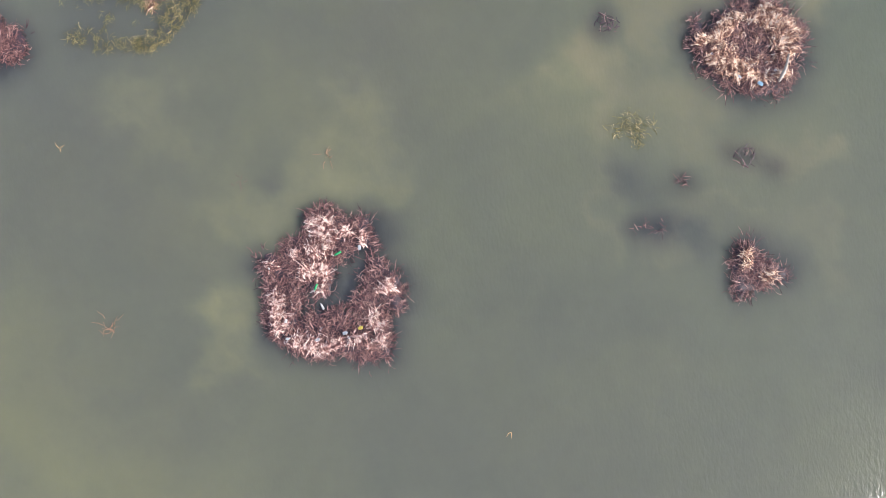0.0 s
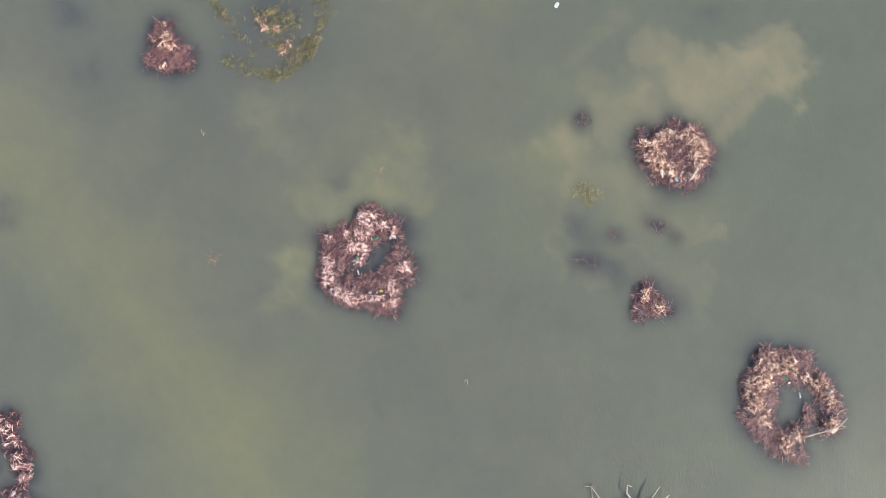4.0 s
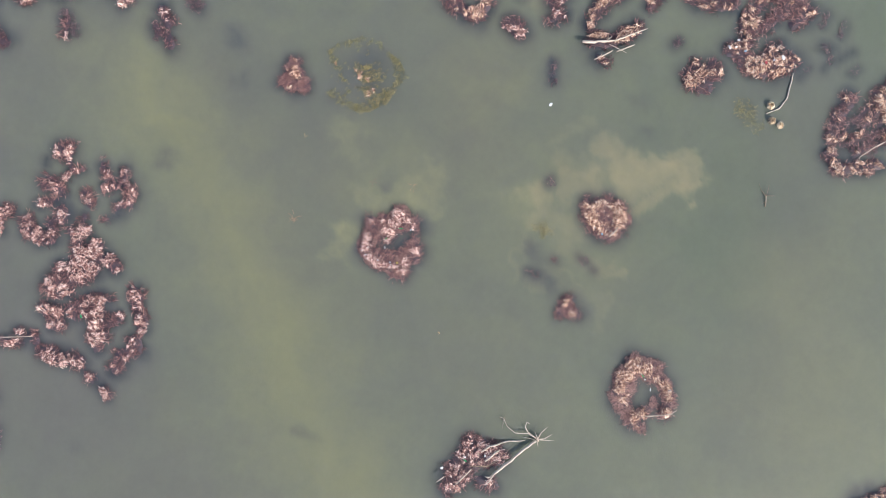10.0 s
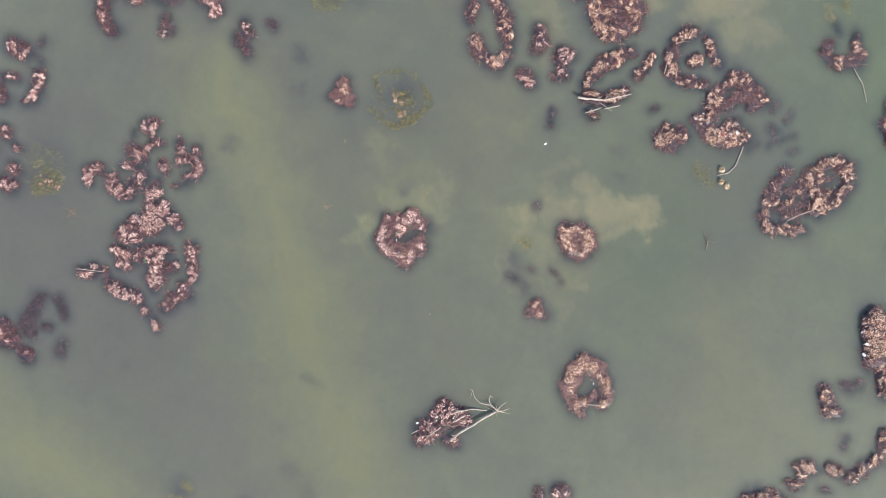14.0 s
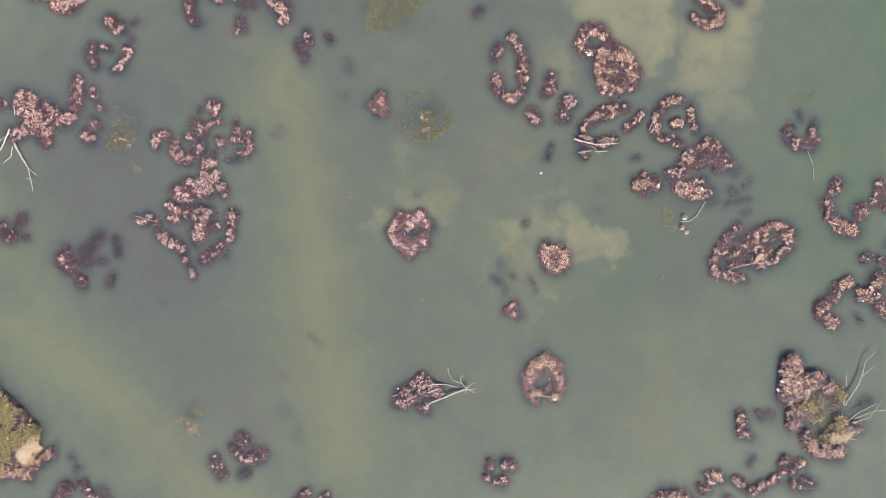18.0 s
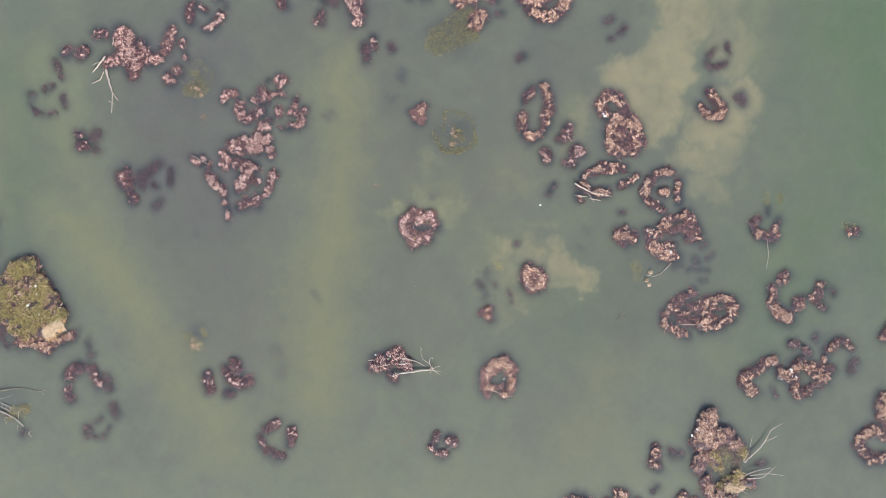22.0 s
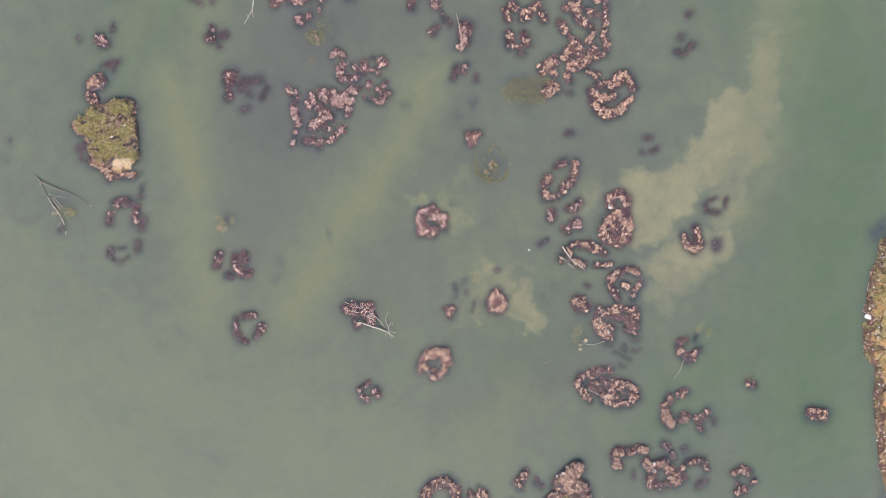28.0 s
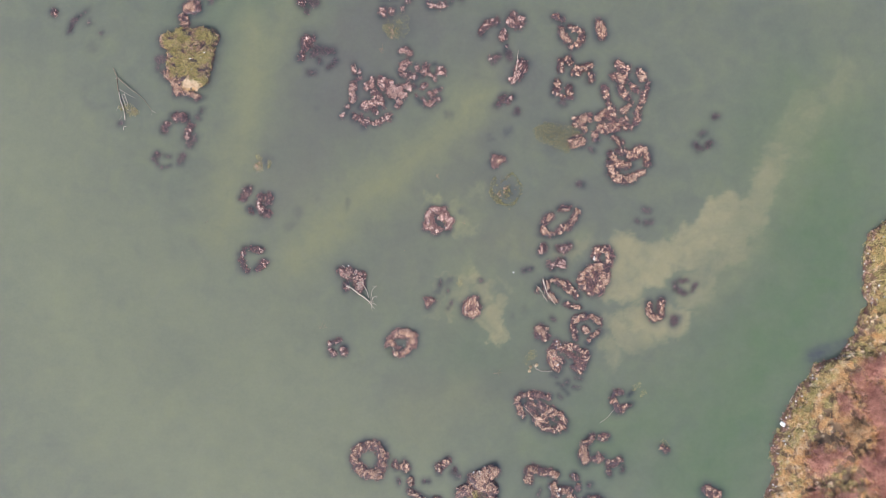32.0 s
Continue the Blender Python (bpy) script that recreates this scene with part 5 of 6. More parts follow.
driftwood("driftwood_log", "pale stick at the tip of a reed island", [
    ("trunk", 0.039, 0.0312, .3, .3, -17.48, 32.20, -16.68, 29.40),
], WOOD)
driftwood("driftwood_log", "pale flotsam trunk along the bank edge", [
    ("trunk", 0.078, 0.0624, .1, .2, 73.53, -35.81, 72.72, -37.22),
], WOOD)
driftwood("driftwood_log", "grey trunk washed against the bank", [
    ("trunk", 0.109, 0.0702, .2, .3, 85.35, -32.44, 86.15, -29.87, 86.71, -27.53),
], WOOD_DARK)
driftwood("driftwood_log", "grey trunk washed against the bank", [
    ("trunk", 0.0936, 0.0702, .5, .6, 83.60, -31.29, 84.75, -28.71),
], WOOD_DARK)
twig_cluster(-0.24, 9.09, 0.6, "reddish bent twigs poking out of water", REDDISH, 15)
twig_cluster(5.36, -0.60, 0.5, "brownish thin reed stems in shallow water", REDDISH, 9)
twig_cluster(4.78, 3.02, 0.3, "dark reddish drowned stems in shallow water", DARK, 8)
twig_cluster(7.17, 10.05, 0.5, "single pale reed stem in water", STRAW, 2)
twig_cluster(-6.78, -6.27, 0.4, "thin floating pale stem", STRAW, 2)
driftwood("broken_branch", "weathered broken branch standing in open water", [
    ("trunk", 0.0468, 0.0312, .05, .25, 11.67, -31.78, 12.57, -31.63, 13.58, -31.57),
    ("branch", 0.0312, 0.0156, .15, .2, 12.52, -31.65, 12.99, -31.02, 13.50, -30.70),
    ("branch", 0.0312, 0.0156, .15, .1, 12.63, -31.61, 12.84, -32.49),
    ("branch", 0.0234, 0.0156, .1, .1, 12.08, -31.69, 11.86, -31.45),
], WOOD_DARK)
driftwood("sunken_stick", "thin pale forked stick under shallow water", [
    ("trunk", 0.0312, 0.0156, .05, .0, -11.80, 36.58, -11.75, 35.62, -12.30, 34.49),
    ("branch", 0.0234, 0.0117, .05, .0, -11.75, 35.62, -11.62, 34.75),
], WOOD_DARK)
twig_cluster(-23.97, -22.53, 1.2, "pale branching twigs in open water", WOOD_DARK, 9)
twig_cluster(-11.90, 35.14, 0.8, "reddish twigs in shallow water", REDDISH, 14)
twig_cluster(-13.23, -14.07, 0.7, "pale twig standing in water", WOOD_DARK, 5)
twig_cluster(-37.56, 10.76, 1.0, "grey twiggy stump in open water", WOOD, 34)
twig_cluster(-48.53, -0.76, 0.5, "dark twigs in open water", DARK, 6)
twig_cluster(-52.85, 14.49, 0.5, "dark twigs in open water", DARK, 6)
tussock(20.59, -29.92, 0.42, "round cream-coloured grass tussock beside a log")
tussock(19.32, -30.40, 0.42, "round cream-coloured grass tussock beside a log")
tussock(19.10, -31.19, 0.38, "round cream-coloured grass tussock beside a log")

# ---- litter ----
bottle(1.36, -0.53, 0.3, 110, GREEN_PET, "crushed green plastic bottle on reed stubble", 1.1)
bottle(0.15, 0.54, 0.3, 150, GREEN_PET, "green plastic bottle among reed stalks", 1.0)
bottle(-0.67, 0.45, 0.03, 20, WHITE, "white bottle floating in a pool", 0.9)
scrap(-1.72, -0.99, 0.3, 0.18, YELLOW, "yellow plastic box on reed stubble")
scrap(-1.00, 1.92, 0.3, 0.15, WHITE, "dirty white plastic scrap on reed stubble")
scrap(1.47, -1.43, 0.3, 0.17, CLEAR, "dirty white plastic scrap on reed stubble")
scrap(-1.83, -0.35, 0.3, 0.18, CLEAR, "dirty white plastic scrap on reed stubble")
scrap(-2.04, -0.48, 0.3, 0.15, WHITE, "dirty white plastic scrap on reed stubble")
scrap(-1.94, 0.78, 0.3, 0.17, CLEAR, "dirty white plastic scrap on reed stubble")
scrap(-1.72, 1.96, 0.3, 0.14, WHITE, "dirty white plastic scrap on reed stubble")
scrap(1.18, 2.28, 0.3, 0.09, WHITE, "dirty white plastic scrap on reed stubble")
scrap(5.51, -18.18, 0.3, 0.2, BLUE, "pale plastic scrap on tan reed litter")
scrap(5.90, -17.41, 0.3, 0.15, CLEAR, "pale plastic scrap on tan reed litter")
scrap(5.93, -18.84, 0.3, 0.09, WHITE, "pale plastic scrap on tan reed litter")
scrap(6.96, -16.50, 0.3, 0.17, CLEAR, "pale plastic scrap on tan reed litter")
bottle(-5.90, -24.97, 0.3, 60, GREEN_PET, "green bottle on a reed ring", 1.0)
scrap(-5.94, -24.84, 0.3, 0.14, RED, "red plastic scrap on a reed ring")
bottle(-6.96, -26.05, 0.03, 10, WHITE, "white bottle floating beside reeds", 1.0)
bottle(-6.56, -27.64, 0.3, 120, BLUE, "blue bottle on a reed ring", 1.0)
scrap(-5.12, -24.27, 0.3, 0.17, CLEAR, "grey plastic scrap on a reed ring")
scrap(-6.19, -25.25, 0.3, 0.12, WHITE, "white scrap on a reed ring")
bottle(-17.39, -11.47, 0.3, 70, GREEN_PET, "green bottle on a reed island with logs", 1.2)
scrap(-17.07, -11.35, 0.35, 0.21, WHITE, "white plastic scrap on reed litter")
scrap(-16.52, -13.10, 0.35, 0.19, WHITE, "white plastic scrap on reed litter")
scrap(-18.57, -9.61, 0.35, 0.26, WHITE, "white plastic scrap on reed litter")
bottle(-13.72, 25.50, 0.35, 30, GREEN_PET, "green bottle on a pinkish reed island", 1.2)
scrap(24.65, -24.97, 0.35, 0.3, WHITE, "plastic rubbish on a reed island")
scrap(24.82, -25.52, 0.35, 0.19, WHITE, "plastic rubbish on a reed island")
scrap(25.47, -25.57, 0.35, 0.22, CLEAR, "plastic rubbish on a reed island")
scrap(24.15, -28.47, 0.35, 0.26, RED, "plastic rubbish on a reed island")
scrap(24.95, -29.85, 0.35, 0.38, WHITE, "plastic rubbish on a reed island")
scrap(24.54, -29.12, 0.35, 0.22, CLEAR, "plastic rubbish on a reed island")
scrap(23.95, -28.22, 0.35, 0.15, WHITE, "plastic rubbish on a reed island")
scrap(24.67, -26.39, 0.35, 0.19, BLUE, "plastic rubbish on a reed island")
scrap(8.88, -52.05, 0.5, 0.38, WHITE, "white foam block on a reed-litter island")
scrap(9.07, -52.58, 0.5, 0.38, WHITE, "white foam block on a reed-litter island")
scrap(9.05, -52.97, 0.5, 0.34, WHITE, "white foam block on a reed-litter island")
scrap(7.64, -52.16, 0.5, 0.38, WHITE, "white foam block on a reed-litter island")
scrap(9.83, -53.93, 0.5, 0.26, WHITE, "white foam block on a reed-litter island")
scrap(10.62, -54.79, 0.5, 0.3, WHITE, "white foam block on a reed-litter island")
scrap(10.87, -52.17, 0.5, 0.26, WHITE, "white foam block on a reed-litter island")
scrap(10.17, -55.77, 0.5, 0.22, WHITE, "white foam block on a reed-litter island")
scrap(10.24, -52.89, 0.5, 0.22, WHITE, "white foam block on a reed-litter island")
scrap(12.10, -55.55, 0.5, 0.22, WHITE, "white foam block on a reed-litter island")
scrap(9.85, -50.99, 0.5, 0.19, WHITE, "white foam block on a reed-litter island")
scrap(32.26, -7.89, 0.3, 0.45, WHITE, "pale rubbish on a long reed island")
scrap(32.34, -7.46, 0.3, 0.3, WHITE, "pale rubbish on a long reed island")
scrap(25.56, -55.55, 0.3, 0.45, WHITE, "white rubbish on a reed island")
scrap(25.02, -56.40, 0.3, 0.22, WHITE, "white rubbish on a reed island")
scrap(23.50, -55.58, 0.3, 0.22, WHITE, "white rubbish on a reed island")
scrap(-48.71, 34.40, 0.8, 0.38, WHITE, "white rubbish among sedge")
scrap(-51.65, 33.12, 0.8, 0.38, WHITE, "white rubbish among sedge")
scrap(-51.35, 30.92, 0.8, 0.26, WHITE, "white rubbish among sedge")
scrap(-49.45, 33.40, 0.8, 0.22, WHITE, "white rubbish among sedge")
scrap(-48.27, 29.41, 0.8, 0.22, WHITE, "white rubbish among sedge")
scrap(25.44, -55.73, 0.3, 0.38, WHITE, "white rubbish on a reed island")
scrap(25.34, -56.82, 0.3, 0.3, WHITE, "white rubbish on a reed island")
scrap(31.37, -74.16, 0.3, 0.38, WHITE, "white rubbish on a reed island")
scrap(15.69, -10.77, 0.03, 0.3, WHITE, "white float drifting on the water")

# ---- the bank ----
SHORE = [
    (35.81, -215.10),
    (59.81, -95.10),
    (65.81, -65.10),
    (67.73, -57.13),
    (69.79, -51.03),
    (69.07, -48.12),
    (69.98, -44.02),
    (71.46, -39.92),
    (73.76, -35.22),
    (76.87, -32.04),
    (77.79, -29.35),
    (82.42, -27.79),
    (86.10, -22.86),
    (86.54, -19.36),
    (88.62, -16.66),
    (87.79, -14.68),
    (87.64, -8.85),
    (88.64, -2.77),
    (92.45, 0.87),
    (96.11, 7.54),
    (121.11, 27.54),
    (256.11, 167.54),
]


def shore_x(Y):
    ys, xs = np.array([p[1] for p in SHORE]), np.array([p[0] for p in SHORE])
    return np.interp(Y, ys, xs) + 0.9 * (value_noise(Y, Y * 0 + 3.3, 0.45, 21) - 0.5) + 0.4 * (value_noise(Y, Y * 0 + 7.7, 1.7, 22) - 0.5)


def land_height(X, Y):
    """Height of the bank above the water by the distance inland."""
    u = X - shore_x(Y)
    return np.where(u < 0, u * 0.6, 1.6 * (1 - np.exp(-u / 3.5))) + (0.9 * (value_noise(X, Y, 0.35, 31) - 0.5) + 0.7 * (value_noise(X, Y, 0.85, 33) - 0.5)) * np.clip(u / 3, 0, 1) - 0.06


def build_bank():
    us = np.concatenate([np.arange(-0.6, 30, 0.5), np.geomspace(31, 900, 14)])
    vs = np.concatenate([-np.geomspace(900, 78, 12), np.arange(-76, 14, 0.5), np.geomspace(15, 900, 14)])
    U, Y = np.meshgrid(us, vs)
    X = U + shore_x(Y)
    Z = land_height(X, Y)
    w = len(us)
    V = np.stack([X, Y, Z], -1).reshape(-1, 3).tolist()
    Q = [(j * w + i, j * w + i + 1, (j + 1) * w + i + 1, (j + 1) * w + i) for j in range(len(vs) - 1) for i in range(w - 1)]
    ob = mesh_object("bank", V, Q, EARTH, None, "", True)
    return tagged(ob, "brown soil bank under dry grass and scrub", "river bank", "", "structure")


def shrub_mesh(name, mat, seed, count, reach, rise):
    rng = random.Random(seed)
    paths = []
    for _ in range(count):
        a, n = rng.uniform(0, 6.28), reach * rng.uniform(0.35, 1.0)
        h = rise * rng.uniform(0.5, 1.0) * (1.15 - 0.5 * n / reach)
        m = rng.uniform(0.35, 0.6)
        k = a + rng.gauss(0, 0.35)
        p = (m * n * math.cos(a), m * n * math.sin(a), h * 0.65)
        q = (n * math.cos(k), n * math.sin(k), h)
        fx, fy = rng.gauss(0, 0.35 * reach), rng.gauss(0, 0.35 * reach)  # suckers rise all over the thicket
        p, q = (p[0] * 0.6 + fx, p[1] * 0.6 + fy, p[2]), (q[0] * 0.6 + fx, q[1] * 0.6 + fy, q[2])
        paths.append([(fx, fy, -0.1, 0.020), (*p, 0.014), (*q, 0.006)])
        for _ in range(2):
            t = rng.uniform(0.2, 0.9)
            s = [p[i] + (q[i] - p[i]) * t for i in range(3)]
            g = k + rng.gauss(0, 0.9)
            paths.append([(*s, 0.012), (s[0] + 0.32 * math.cos(g), s[1] + 0.32 * math.sin(g), s[2] + rng.uniform(0.05, 0.3), 0.006)])
    me = bpy.data.meshes.new(name)
    V, Q = tubes(paths)
    me.from_pydata(V, [], Q)
    me.materials.append(mat)
    return me


def grow_bank():
    """Wrack and sedge at the edge, then combed straw, then a brushy back of red twigs, rust grass and olive hollows."""
    rng = random.Random(5)
    zones = {"green_big": [], "straw": [], "rust": [], "tan": [], "pink": [], "cream": [], "dark": []}
    planted = 0
    while planted < 4600:
        y = rng.uniform(-70, 14)
        shore = float(shore_x(np.array(y)))
        u = rng.uniform(0.0, 27.0) if rng.random() < 0.7 else rng.uniform(0.0, 6.0)
        x = shore + u
        if x > 95:
            continue
        planted += 1
        z = float(land_height(np.array(x), np.array(y)))
        n, n2, n3 = (float(value_noise(np.array(x), np.array(y), sc, sd)) for sc, sd in ((0.34, 41), (0.13, 43), (0.9, 45)))
        if u < 1.6:
            kind = rng.choice(["tan", "dark", "dark", "dark", "pink", "green_big"])
        elif u < 4.0 + 3.0 * n2:
            if n3 < 0.40 and rng.random() < 0.8:
                continue
            kind = "green_big" if rng.random() < (0.66 if y > -46 else 0.25) - 0.7 * (n - 0.4) else rng.choice(["straw", "straw", "tan", "cream"])
        elif u < 8.5 + 4.0 * n2:
            if n3 < 0.30 and rng.random() < 0.8:
                continue
            kind = "green_big" if n > 0.72 else rng.choice(["straw", "straw", "straw", "cream", "rust"])
        else:
            if n3 < 0.40 and rng.random() < 0.85:
                continue
            kind = "green_big" if n2 > 0.66 and rng.random() < 0.6 else rng.choice(["rust", "rust", "straw"]) if n < 0.5 else rng.choice(["straw", "straw", "rust", "tan"])
        zones[kind].append((x, y, z - 0.03, rng.uniform(0.8, 1.4), rng.uniform(0, 6.28)))

    def cover_with(name, label, kinds):
        ob = join_tufts(rng, [(k, *p) for k in kinds for p in zones[k]], name, None, label)
        tagged(ob, "", "grass")

    cover_with("bank_sedge", "yellow-green sedge tussocks covering the bank's edge", ["green_big"])
    cover_with("bank_straw", "tall dry straw-coloured grass on the bank", ["straw", "cream", "rust"])
    cover_with("bank_reed_litter", "washed-up broken brown reeds along the water's edge", ["tan", "pink", "dark"])
    meshes = [shrub_mesh("shrub", TWIG, k, 100, 1.6, 1.3) for k in range(5)] + [shrub_mesh("shrub", BROWN, 20 + k, 90, 1.5, 1.1) for k in range(5)]
    count = 0
    while count < 120:
        y, u = rng.uniform(-68, 12), rng.uniform(8.0, 27)
        x = float(shore_x(np.array(y))) + u
        patch = float(value_noise(np.array(x), np.array(y), 0.19, 47))
        if x > 96 or 0.34 < patch < 0.56 or (patch < 0.34 and rng.random() < 0.5):
            continue
        red = patch > 0.45
        me = rng.choice(meshes[:5] if red else meshes[5:])
        root = new("shrub")
        s = rng.uniform(0.8, 1.9)
        root.matrix_world = pose(x, y, float(land_height(np.array(x), np.array(y))), 0, 0, rng.uniform(0, 360)) @ Matrix.Scale(s, 4)
        tagged(root, "bare reddish-brown twiggy shrub on the bank" if red else "bare brown scrub bush among dry grass", "shrub", "shrubs on the bank")
        ob = new("twig_crown", me)
        ob.parent = root
        count += 1


build_bank()
grow_bank()
scrap(71.31, -41.67, 0.35, 1.1, WHITE, "large white foam block washed against the bank", "foam_block")
bank_rng = random.Random(77)
for _ in range(95):
    by = bank_rng.uniform(-66, 6)
    bu = abs(bank_rng.gauss(0.8, 1.6))
    bx = float(shore_x(np.array(by))) + bu
    scrap(bx, by, float(land_height(np.array(bx), np.array(by))) + 0.35, bank_rng.uniform(0.13, 0.36), bank_rng.choice([WHITE, WHITE, CLEAR]), "washed-up plastic rubbish on the bank")

# ---- water ----
SILT_PLUME = [
    (.66, 3.7, 59.7, 2.4, 56.1, -1.8, 51.7, -5.5),
    (.46, 3.9, 61.0, -2.0, 56.0, -8.6, 52.4, -15.2),
    (.64, 2.8, 49.8, -7.6, 44.9, -7.8, 40.8, -7.1),
    (.68, 3.7, 37.7, -6.5, 40.1, -10.5, 44.1, -10.6),
    (.62, 3.5, 36.4, -13.4, 39.7, -13.8),
    (.38, 1.9, 32.4, -4.5, 28.3, -5.9, 25.9, -7.6),
    (.62, 3.2, 41.8, -20.4, 45.9, -22.3, 49.4, -20.9)] + [
    (.56, 2.4, 36.5, -21.2, 38.4, -24.8, 41.9, -24.8),
    (.42, 2.1, 34.9, -25.7, 36.4, -28.0),
    (.46, 3.5, 69.6, 12.6, 66.5, 5.0, 64.8, 0.9),
    (.3, 4.0, 75.7, 23.2, 72.9, 15.6),
    (.25, 2.3, 84.4, 32.0, 79.8, 26.1),
    (.46, 3.1, 56.7, -9.1, 61.4, -5.5),
]
SILT_MIDDLE = [
    (.58, 1.0, 10.5, -23.7, 9.6, -21.7, 9.1, -19.9),
    (.55, 1.0, 14.1, -21.9, 14.3, -24.0),
    (.36, 1.6, 10.0, -13.3, 9.4, -17.3),
    (.34, 0.4, -0.9, -11.0, 1.5, -11.0, 3.3, -12.1),
    (.34, 0.4, -1.6, -12.4, 1.2, -13.8, 1.2, -15.8),
    (.66, 1.8, 11.5, -18.8, 11.9, -21.4, 12.3, -23.3),
    (.66, 1.3, 11.2, -23.9, 13.8, -24.1),
    (.58, 1.4, 12.3, -16.7, 11.1, -18.2)] + [
    (.55, 1.2, 7.9, -17.6, 9.1, -15.4, 8.1, -13.9),
    (.58, 1.1, 7.3, -11.2, 5.7, -12.5),
    (.45, 1.1, 6.0, -13.7, 5.1, -15.8),
    (.4, 1.0, 3.5, -15.2, 3.0, -17.8),
    (.4, 0.7, 5.0, -14.4, 3.1, -17.3),
    (.34, 0.7, 2.2, -18.0, 2.5, -20.4),
    (.26, 1.0, 0.2, -16.0, -2.1, -18.9),
    (.3, 0.8, 12.2, -12.2, 13.9, -14.3),
]
BLOOM = [
    (.66, 0.7, 0.7, 4.6, -1.2, 5.0, -2.5, 5.3),
    (.6, 0.8, 4.3, 3.3, 5.7, 0.6, 7.3, -0.4),
    (.5, 0.6, 4.4, -0.5, 4.3, -1.6),
    (.4, 0.5, 9.1, 7.1, 7.0, 6.3),
    (.35, 0.6, 6.8, -11.0, 5.2, -11.9),
    (.6, 1.1, 3.2, 2.2, 4.7, 0.3, 6.6, -1.1),
    (.42, 0.9, 8.6, -1.4, 5.7, -2.1),
    (.55, 0.5, 1.5, 3.5, -0.5, 4.4, -2.2, 5.0),
    (.34, 0.8, 9.8, 6.3, 7.9, 5.9),
    (.34, 1.1, 6.7, -10.6, 5.1, -12.2, 5.4, -15.0),
]
ALGAE = [
    (.95, 3.2, 8.6, 25.5, 2.8, 19.3, -2.9, 14.3, -8.4, 10.1, -15.4, 4.8, -23.2, -2.2, -29.2, -8.3),
    (.68, 3.2, -0.3, 17.0, -8.0, 11.0, -16.5, 5.6),
    (.45, 2.4, 10.0, 31.4, 8.5, 26.8),
    (.55, 4.7, -18.9, 3.9, -27.7, -3.6),
    (.7, 2.4, -22.6, 57.3, -28.9, 47.9, -33.1, 39.4, -36.9, 30.6),
    (.75, 3.2, -40.5, 21.7, -43.1, 12.0, -44.6, -3.0)] + [
    (.35, 2.8, -35.9, 57.6, -43.4, 50.3),
    (.75, 3.7, -38.2, 39.7, -38.8, 30.2, -40.4, 21.0, -42.6, 11.5),
    (.6, 1.6, 16.6, -3.3, 16.2, -5.9),
    (.5, 0.7, 30.4, -2.9, 27.8, -5.6),
    (.55, 1.7, 66.5, -3.1, 62.0, -10.7, 55.6, -17.5),
    (.45, 1.9, 19.7, -3.2, 14.0, -4.8),
    (.45, 1.9, 4.0, 4.8, 9.0, 1.8),
    (.4, 2.5, 7.9, -12.8, 4.5, -17.1),
]
ALGAE_PALE = [
    (.4, 4.7, 70.6, 7.4, 75.2, 17.9, 84.4, 28.5),
    (.35, 4.3, -5.4, -41.3, 5.1, -36.2),
    (.35, 2.9, -8.3, 8.4, -16.4, 0.5),
    (.45, 2.5, 6.5, -11.7, 3.3, -17.6),
    (.3, 2.1, 8.5, -6.3, 5.9, -8.2),
]
GREENER = [
    (.6, 2.4, 14.65, -29.40, 6.59, -29.37),
    (.7, 5.5, 64.21, -29.91, 47.89, -40.39, 31.26, -46.38),
    (.9, 10.6, 78.65, 16.78, 80.00, -12.40, 65.04, -35.88, 55.86, -57.01),
    (.6, 5.4, -30.07, 60.72, -43.15, 48.02),
]
BRIGHT = [
    (.6, 16.4, -91.74, 10.06, -82.08, -13.51, -67.67, -39.37, -43.88, -58.01),
    (.6, 14.1, -38.15, -30.87, -29.72, -57.87),
    (.55, 10.6, -71.70, -5.76, -35.39, -29.92, -8.06, -49.77),
    (.3, 10.1, -31.89, 0.46, -27.01, -20.02),
    (.3, 6.7, -3.60, -15.93, -18.02, -29.98),
    (.25, 5.3, -4.16, -1.13, -10.00, -5.93),
]
MURK = [
    (.75, 8.9, -15.9, 38.6, -22.7, 25.0),
    (.65, 7.0, -26.7, 16.3, -31.7, 6.1),
    (.5, 3.2, 13.4, 20.9, 5.2, 11.8),
    (.38, 4.0, -5.5, -0.4, -10.5, -12.2),
    (.55, 3.2, 10.8, -3.0, 18.2, -3.0),
    (.55, 2.7, 9.1, 9.5, 4.5, 6.9),
    (.35, 1.8, -2.2, -6.9, -6.2, -12.1),
    (.45, 4.2, 32.6, 3.6, 27.2, 4.1)] + [
    (.8, 3.7, -12.4, 49.9, -2.1, 40.1),
    (.5, 4.7, 6.2, 38.8, 18.7, 27.4),
    (.5, 2.9, -1.8, 38.0, 2.5, 36.2),
    (.22, 5.6, 0.4, -23.7, 0.6, -17.0),
    (.5, 2.5, -2.7, 11.0, -5.4, 8.6),
    (.5, 5.0, 20.7, -31.3, 7.7, -35.2, -5.8, -36.6),
]
RIPPLE = [
    (.36, 1.6, 9.1, -24.4, 2.7, -24.5, -3.0, -23.2),
    (.36, 2.4, -12.1, -18.6, -11.0, -21.1, -8.9, -24.2),
    (.25, 1.6, -9.5, -14.1, -7.0, -15.4),
    (.34, 2.4, -11.4, -28.0, -13.8, -34.4, -11.9, -42.8),
    (.3, 2.9, -5.7, -33.1, -7.3, -39.3),
]
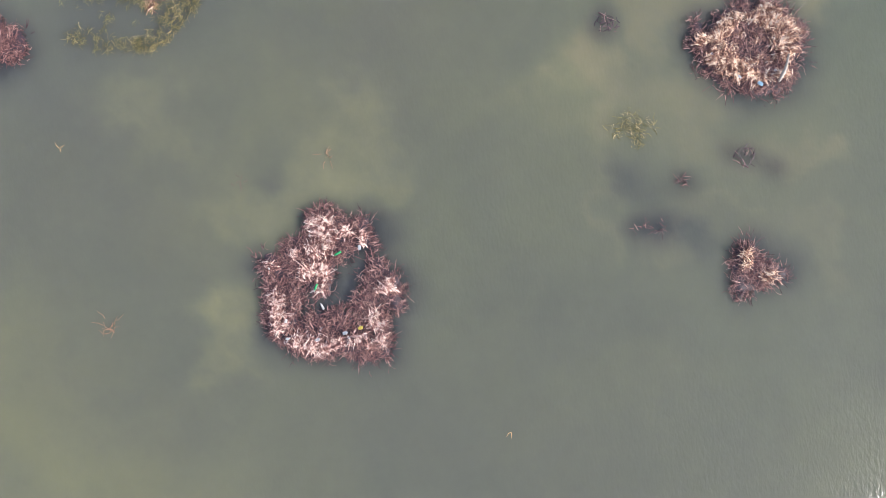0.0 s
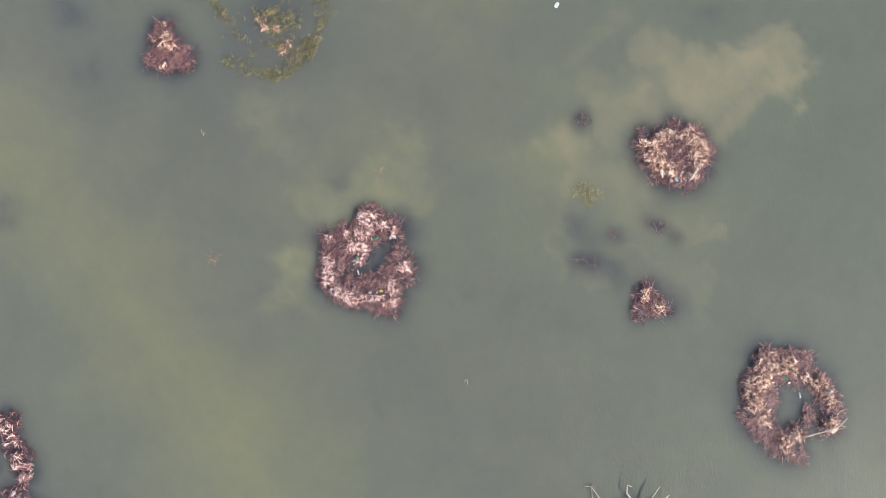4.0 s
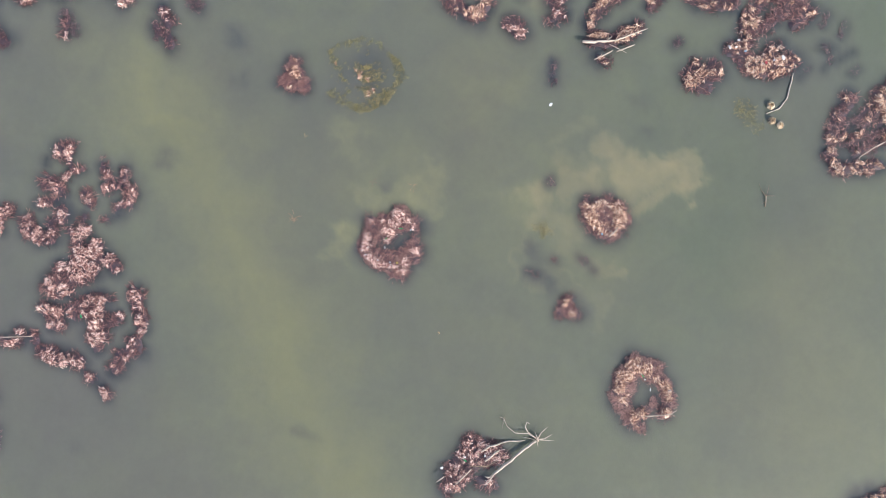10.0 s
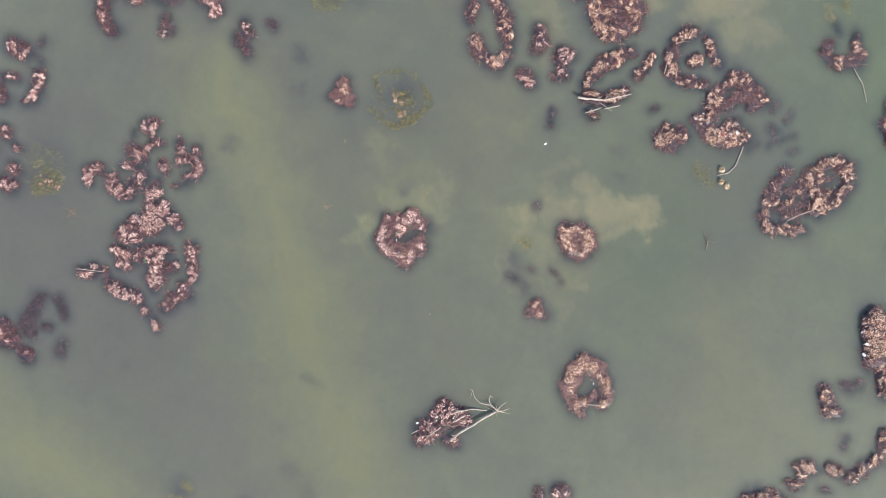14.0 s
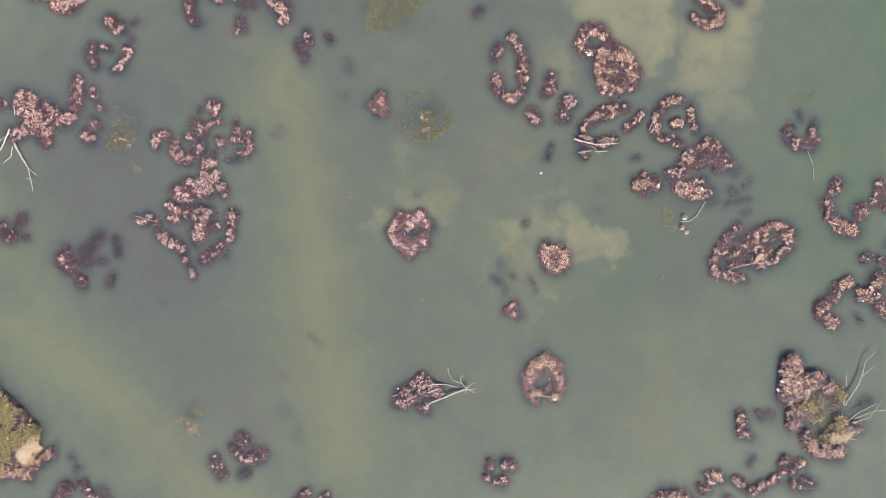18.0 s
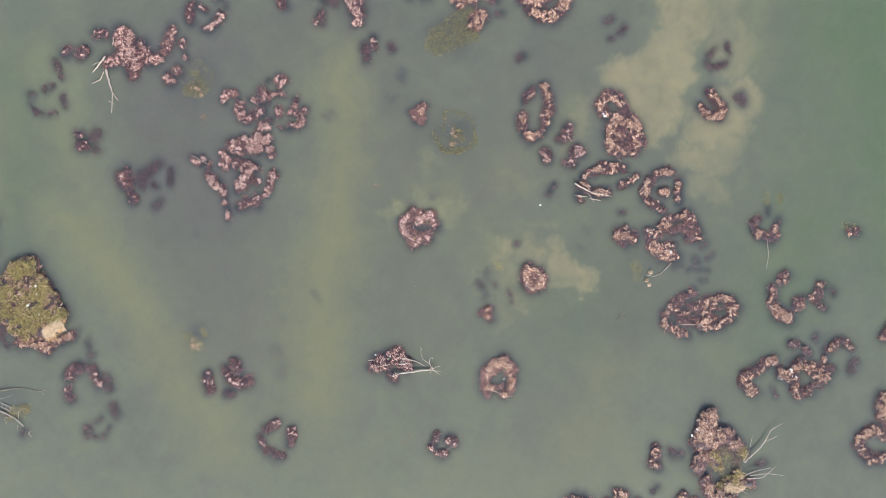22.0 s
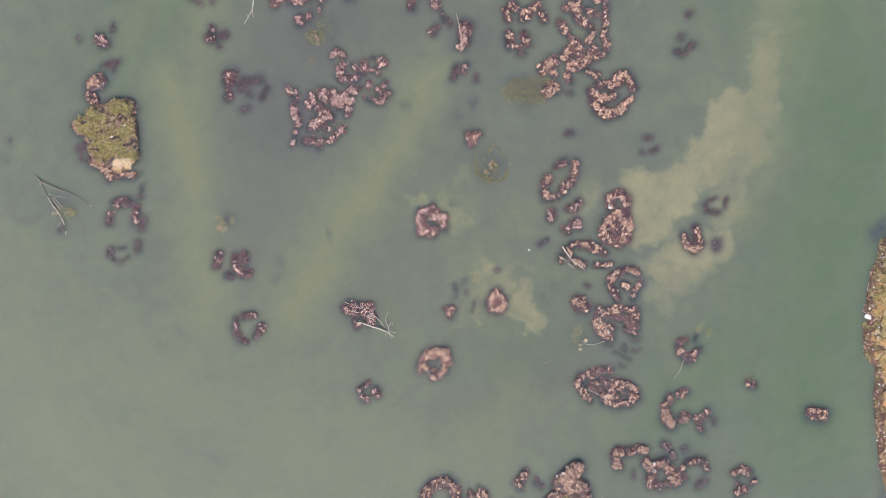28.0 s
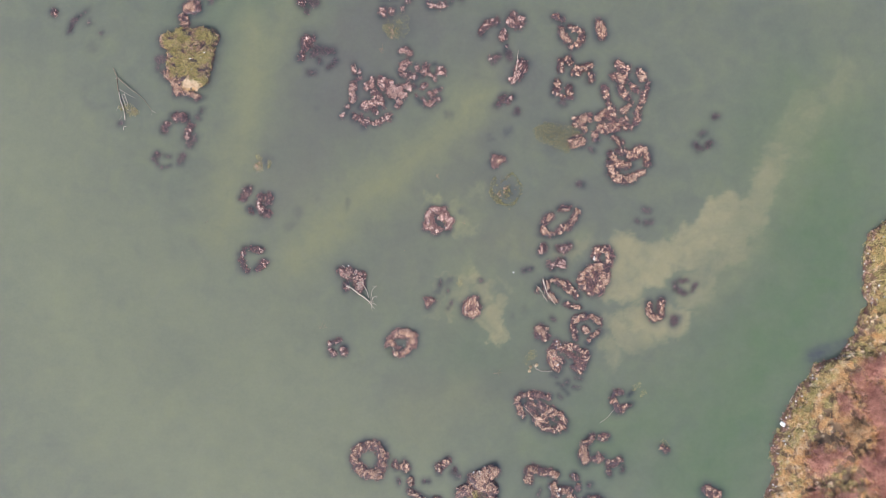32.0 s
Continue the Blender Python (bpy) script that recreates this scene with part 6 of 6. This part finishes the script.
SUNKEN = [  # drowned stems round the middle, and darker water in the C-shaped island's pool
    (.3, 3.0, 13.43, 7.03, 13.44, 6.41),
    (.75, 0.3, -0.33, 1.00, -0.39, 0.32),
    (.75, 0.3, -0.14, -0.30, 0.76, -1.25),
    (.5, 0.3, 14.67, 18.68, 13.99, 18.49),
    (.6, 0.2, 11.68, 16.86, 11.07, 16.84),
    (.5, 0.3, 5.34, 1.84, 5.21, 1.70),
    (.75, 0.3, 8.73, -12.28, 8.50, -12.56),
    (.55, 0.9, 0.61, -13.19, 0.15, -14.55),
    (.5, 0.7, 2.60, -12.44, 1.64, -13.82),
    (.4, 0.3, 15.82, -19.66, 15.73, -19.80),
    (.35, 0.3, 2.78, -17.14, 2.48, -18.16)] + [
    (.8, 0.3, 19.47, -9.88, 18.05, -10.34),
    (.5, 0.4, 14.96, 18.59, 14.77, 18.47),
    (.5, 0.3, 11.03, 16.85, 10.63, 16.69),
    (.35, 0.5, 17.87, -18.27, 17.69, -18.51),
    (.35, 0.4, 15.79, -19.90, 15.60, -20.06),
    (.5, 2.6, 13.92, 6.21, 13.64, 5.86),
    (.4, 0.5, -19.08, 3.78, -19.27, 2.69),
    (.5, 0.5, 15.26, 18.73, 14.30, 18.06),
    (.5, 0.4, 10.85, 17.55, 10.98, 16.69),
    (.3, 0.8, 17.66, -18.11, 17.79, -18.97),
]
SUNKEN_FAR = [
    (.7, 0.22, 1.78, 2.73, 1.69, 3.32),
    (.45, 3.1, -8.33, 40.47, -8.63, 39.54),
    (.4, 2.6, 23.75, 18.27, 23.77, 17.03),
    (.5, 0.5, -6.65, -25.37, -8.32, -25.60),
    (.5, 0.4, 2.53, 22.12, 1.45, 22.15),
    (.6, 0.8, 49.56, -20.38, 48.82, -21.08),
    (.4, 0.8, -29.02, 1.60, -29.43, 0.84),
    (.4, 0.9, -30.58, -0.93, -31.00, -1.69),
    (.6, 0.2, -25.67, 23.40, -25.69, 23.29)] + [
    (.5, 0.6, 2.28, 22.07, 1.85, 21.58),
    (.5, 1.2, -35.59, 12.33, -36.01, 11.56),
    (.4, 1.6, -64.53, 25.54, -63.81, 24.36),
    (.7, 1.4, 77.77, -27.60, 84.73, -25.21),
    (.4, 0.9, -72.90, 36.12, -72.30, 35.53),
    (.4, 0.6, -74.11, 40.84, -73.53, 42.02),
    (.22, 0.5, -73.96, 27.53, -74.51, 26.11, -73.77, 24.32, -71.70, 23.04, -69.76, 23.40),
]


def build_water():
    xs = np.concatenate([-np.geomspace(2500, 112, 10), np.arange(-110, -40, 0.9), np.arange(-40, -22, 0.45), np.arange(-22, 34, 0.24), np.arange(34, 50, 0.45), np.arange(50, 100, 0.9), np.geomspace(101, 2500, 10)])
    ys = np.concatenate([-np.geomspace(2500, 82, 10), np.arange(-80, -48, 0.8), np.arange(-48, -34, 0.45), np.arange(-34, 22, 0.24), np.arange(22, 36, 0.45), np.arange(36, 70, 0.9), np.geomspace(71, 2500, 10)])
    X, Y = np.meshgrid(xs, ys)
    w = len(xs)
    V = np.stack([X, Y, X * 0], -1).reshape(-1, 3).tolist()
    Q = [(j * w + i, j * w + i + 1, (j + 1) * w + i + 1, (j + 1) * w + i) for j in range(len(ys) - 1) for i in range(w - 1)]
    ob = mesh_object("water", V, Q, WATER)
    tagged(ob, "murky grey-green shallow water with drifting silt clouds", "water", "", "structure")

    def fbm(px, py, scale, seed):
        return sum(value_noise(px, py, scale * 2.1 ** k, seed + k) * 0.5 ** k for k in range(4)) / 1.875

    wx = X + 2.0 * (fbm(X, Y, 0.07, 71) - 0.5) + 4.0 * (fbm(X, Y, 0.3, 75) - 0.5) + 1.6 * (fbm(X, Y, 1.1, 78) - 0.5)
    wy = Y + 2.0 * (fbm(X, Y, 0.07, 81) - 0.5) + 4.0 * (fbm(X, Y, 0.3, 85) - 0.5) + 1.6 * (fbm(X, Y, 1.1, 88) - 0.5)
    wisp = fbm(wx, wy, 0.3, 91)

    def put(name, strokes, soft, warp, streak):
        """A field that is each stroke's strength inside it and fades over soft metres, drawn out into wisps."""
        out = np.zeros(X.shape)
        sx, sy = X + warp * (wx - X), Y + warp * (wy - Y)
        for s in strokes:
            amp, s = s[0], s[1:]
            wide = soft * min(1.0, 0.35 + 0.25 * s[0])
            pad = s[0] + wide * 4 + 6
            near = (X > min(s[1::2]) - pad) & (X < max(s[1::2]) + pad) & (Y > min(s[2::2]) - pad) & (Y < max(s[2::2]) + pad)
            if not near.any():
                continue
            d = stroke_distance([s], sx[near], sy[near])
            v = amp / (1 + np.exp(np.clip(2.5 * d / wide, -20, 20)))
            v = np.clip(v * (1 + streak * (wisp[near] - 0.5) * 2), 0, 1)
            out[near] = np.maximum(out[near], v)
        at = ob.data.attributes.new(name, "FLOAT", "POINT")
        at.data.foreach_set("value", out.ravel())

    put("silt", SILT_PLUME + SILT_MIDDLE, 1.1, 1.0, 0.4)
    put("bloom", BLOOM, 1.5, 1.0, 0.5)
    put("algae", ALGAE + ALGAE_PALE, 4.0, 0.7, 0.35)
    put("green", GREENER, 16.0, 1.5, 0.3)
    put("murk", MURK, 6.0, 1.0, 0.3)
    put("bright", BRIGHT, 20.0, 1.5, 0.3)
    put("peat", PEAT_SHADE, 1.4, 0.12, 0.0)
    put("ripple", RIPPLE, 5.0, 1.0, 0.6)
    # sunken patches, painted island shade, and a painted shade strip along the shore
    put("shoal", SUNKEN + SUNKEN_FAR + SHADE_HALO + [(0.42, 0.5, *[v for q in SHORE for v in q])], 1.6, 0.35, 0.8)


build_water()
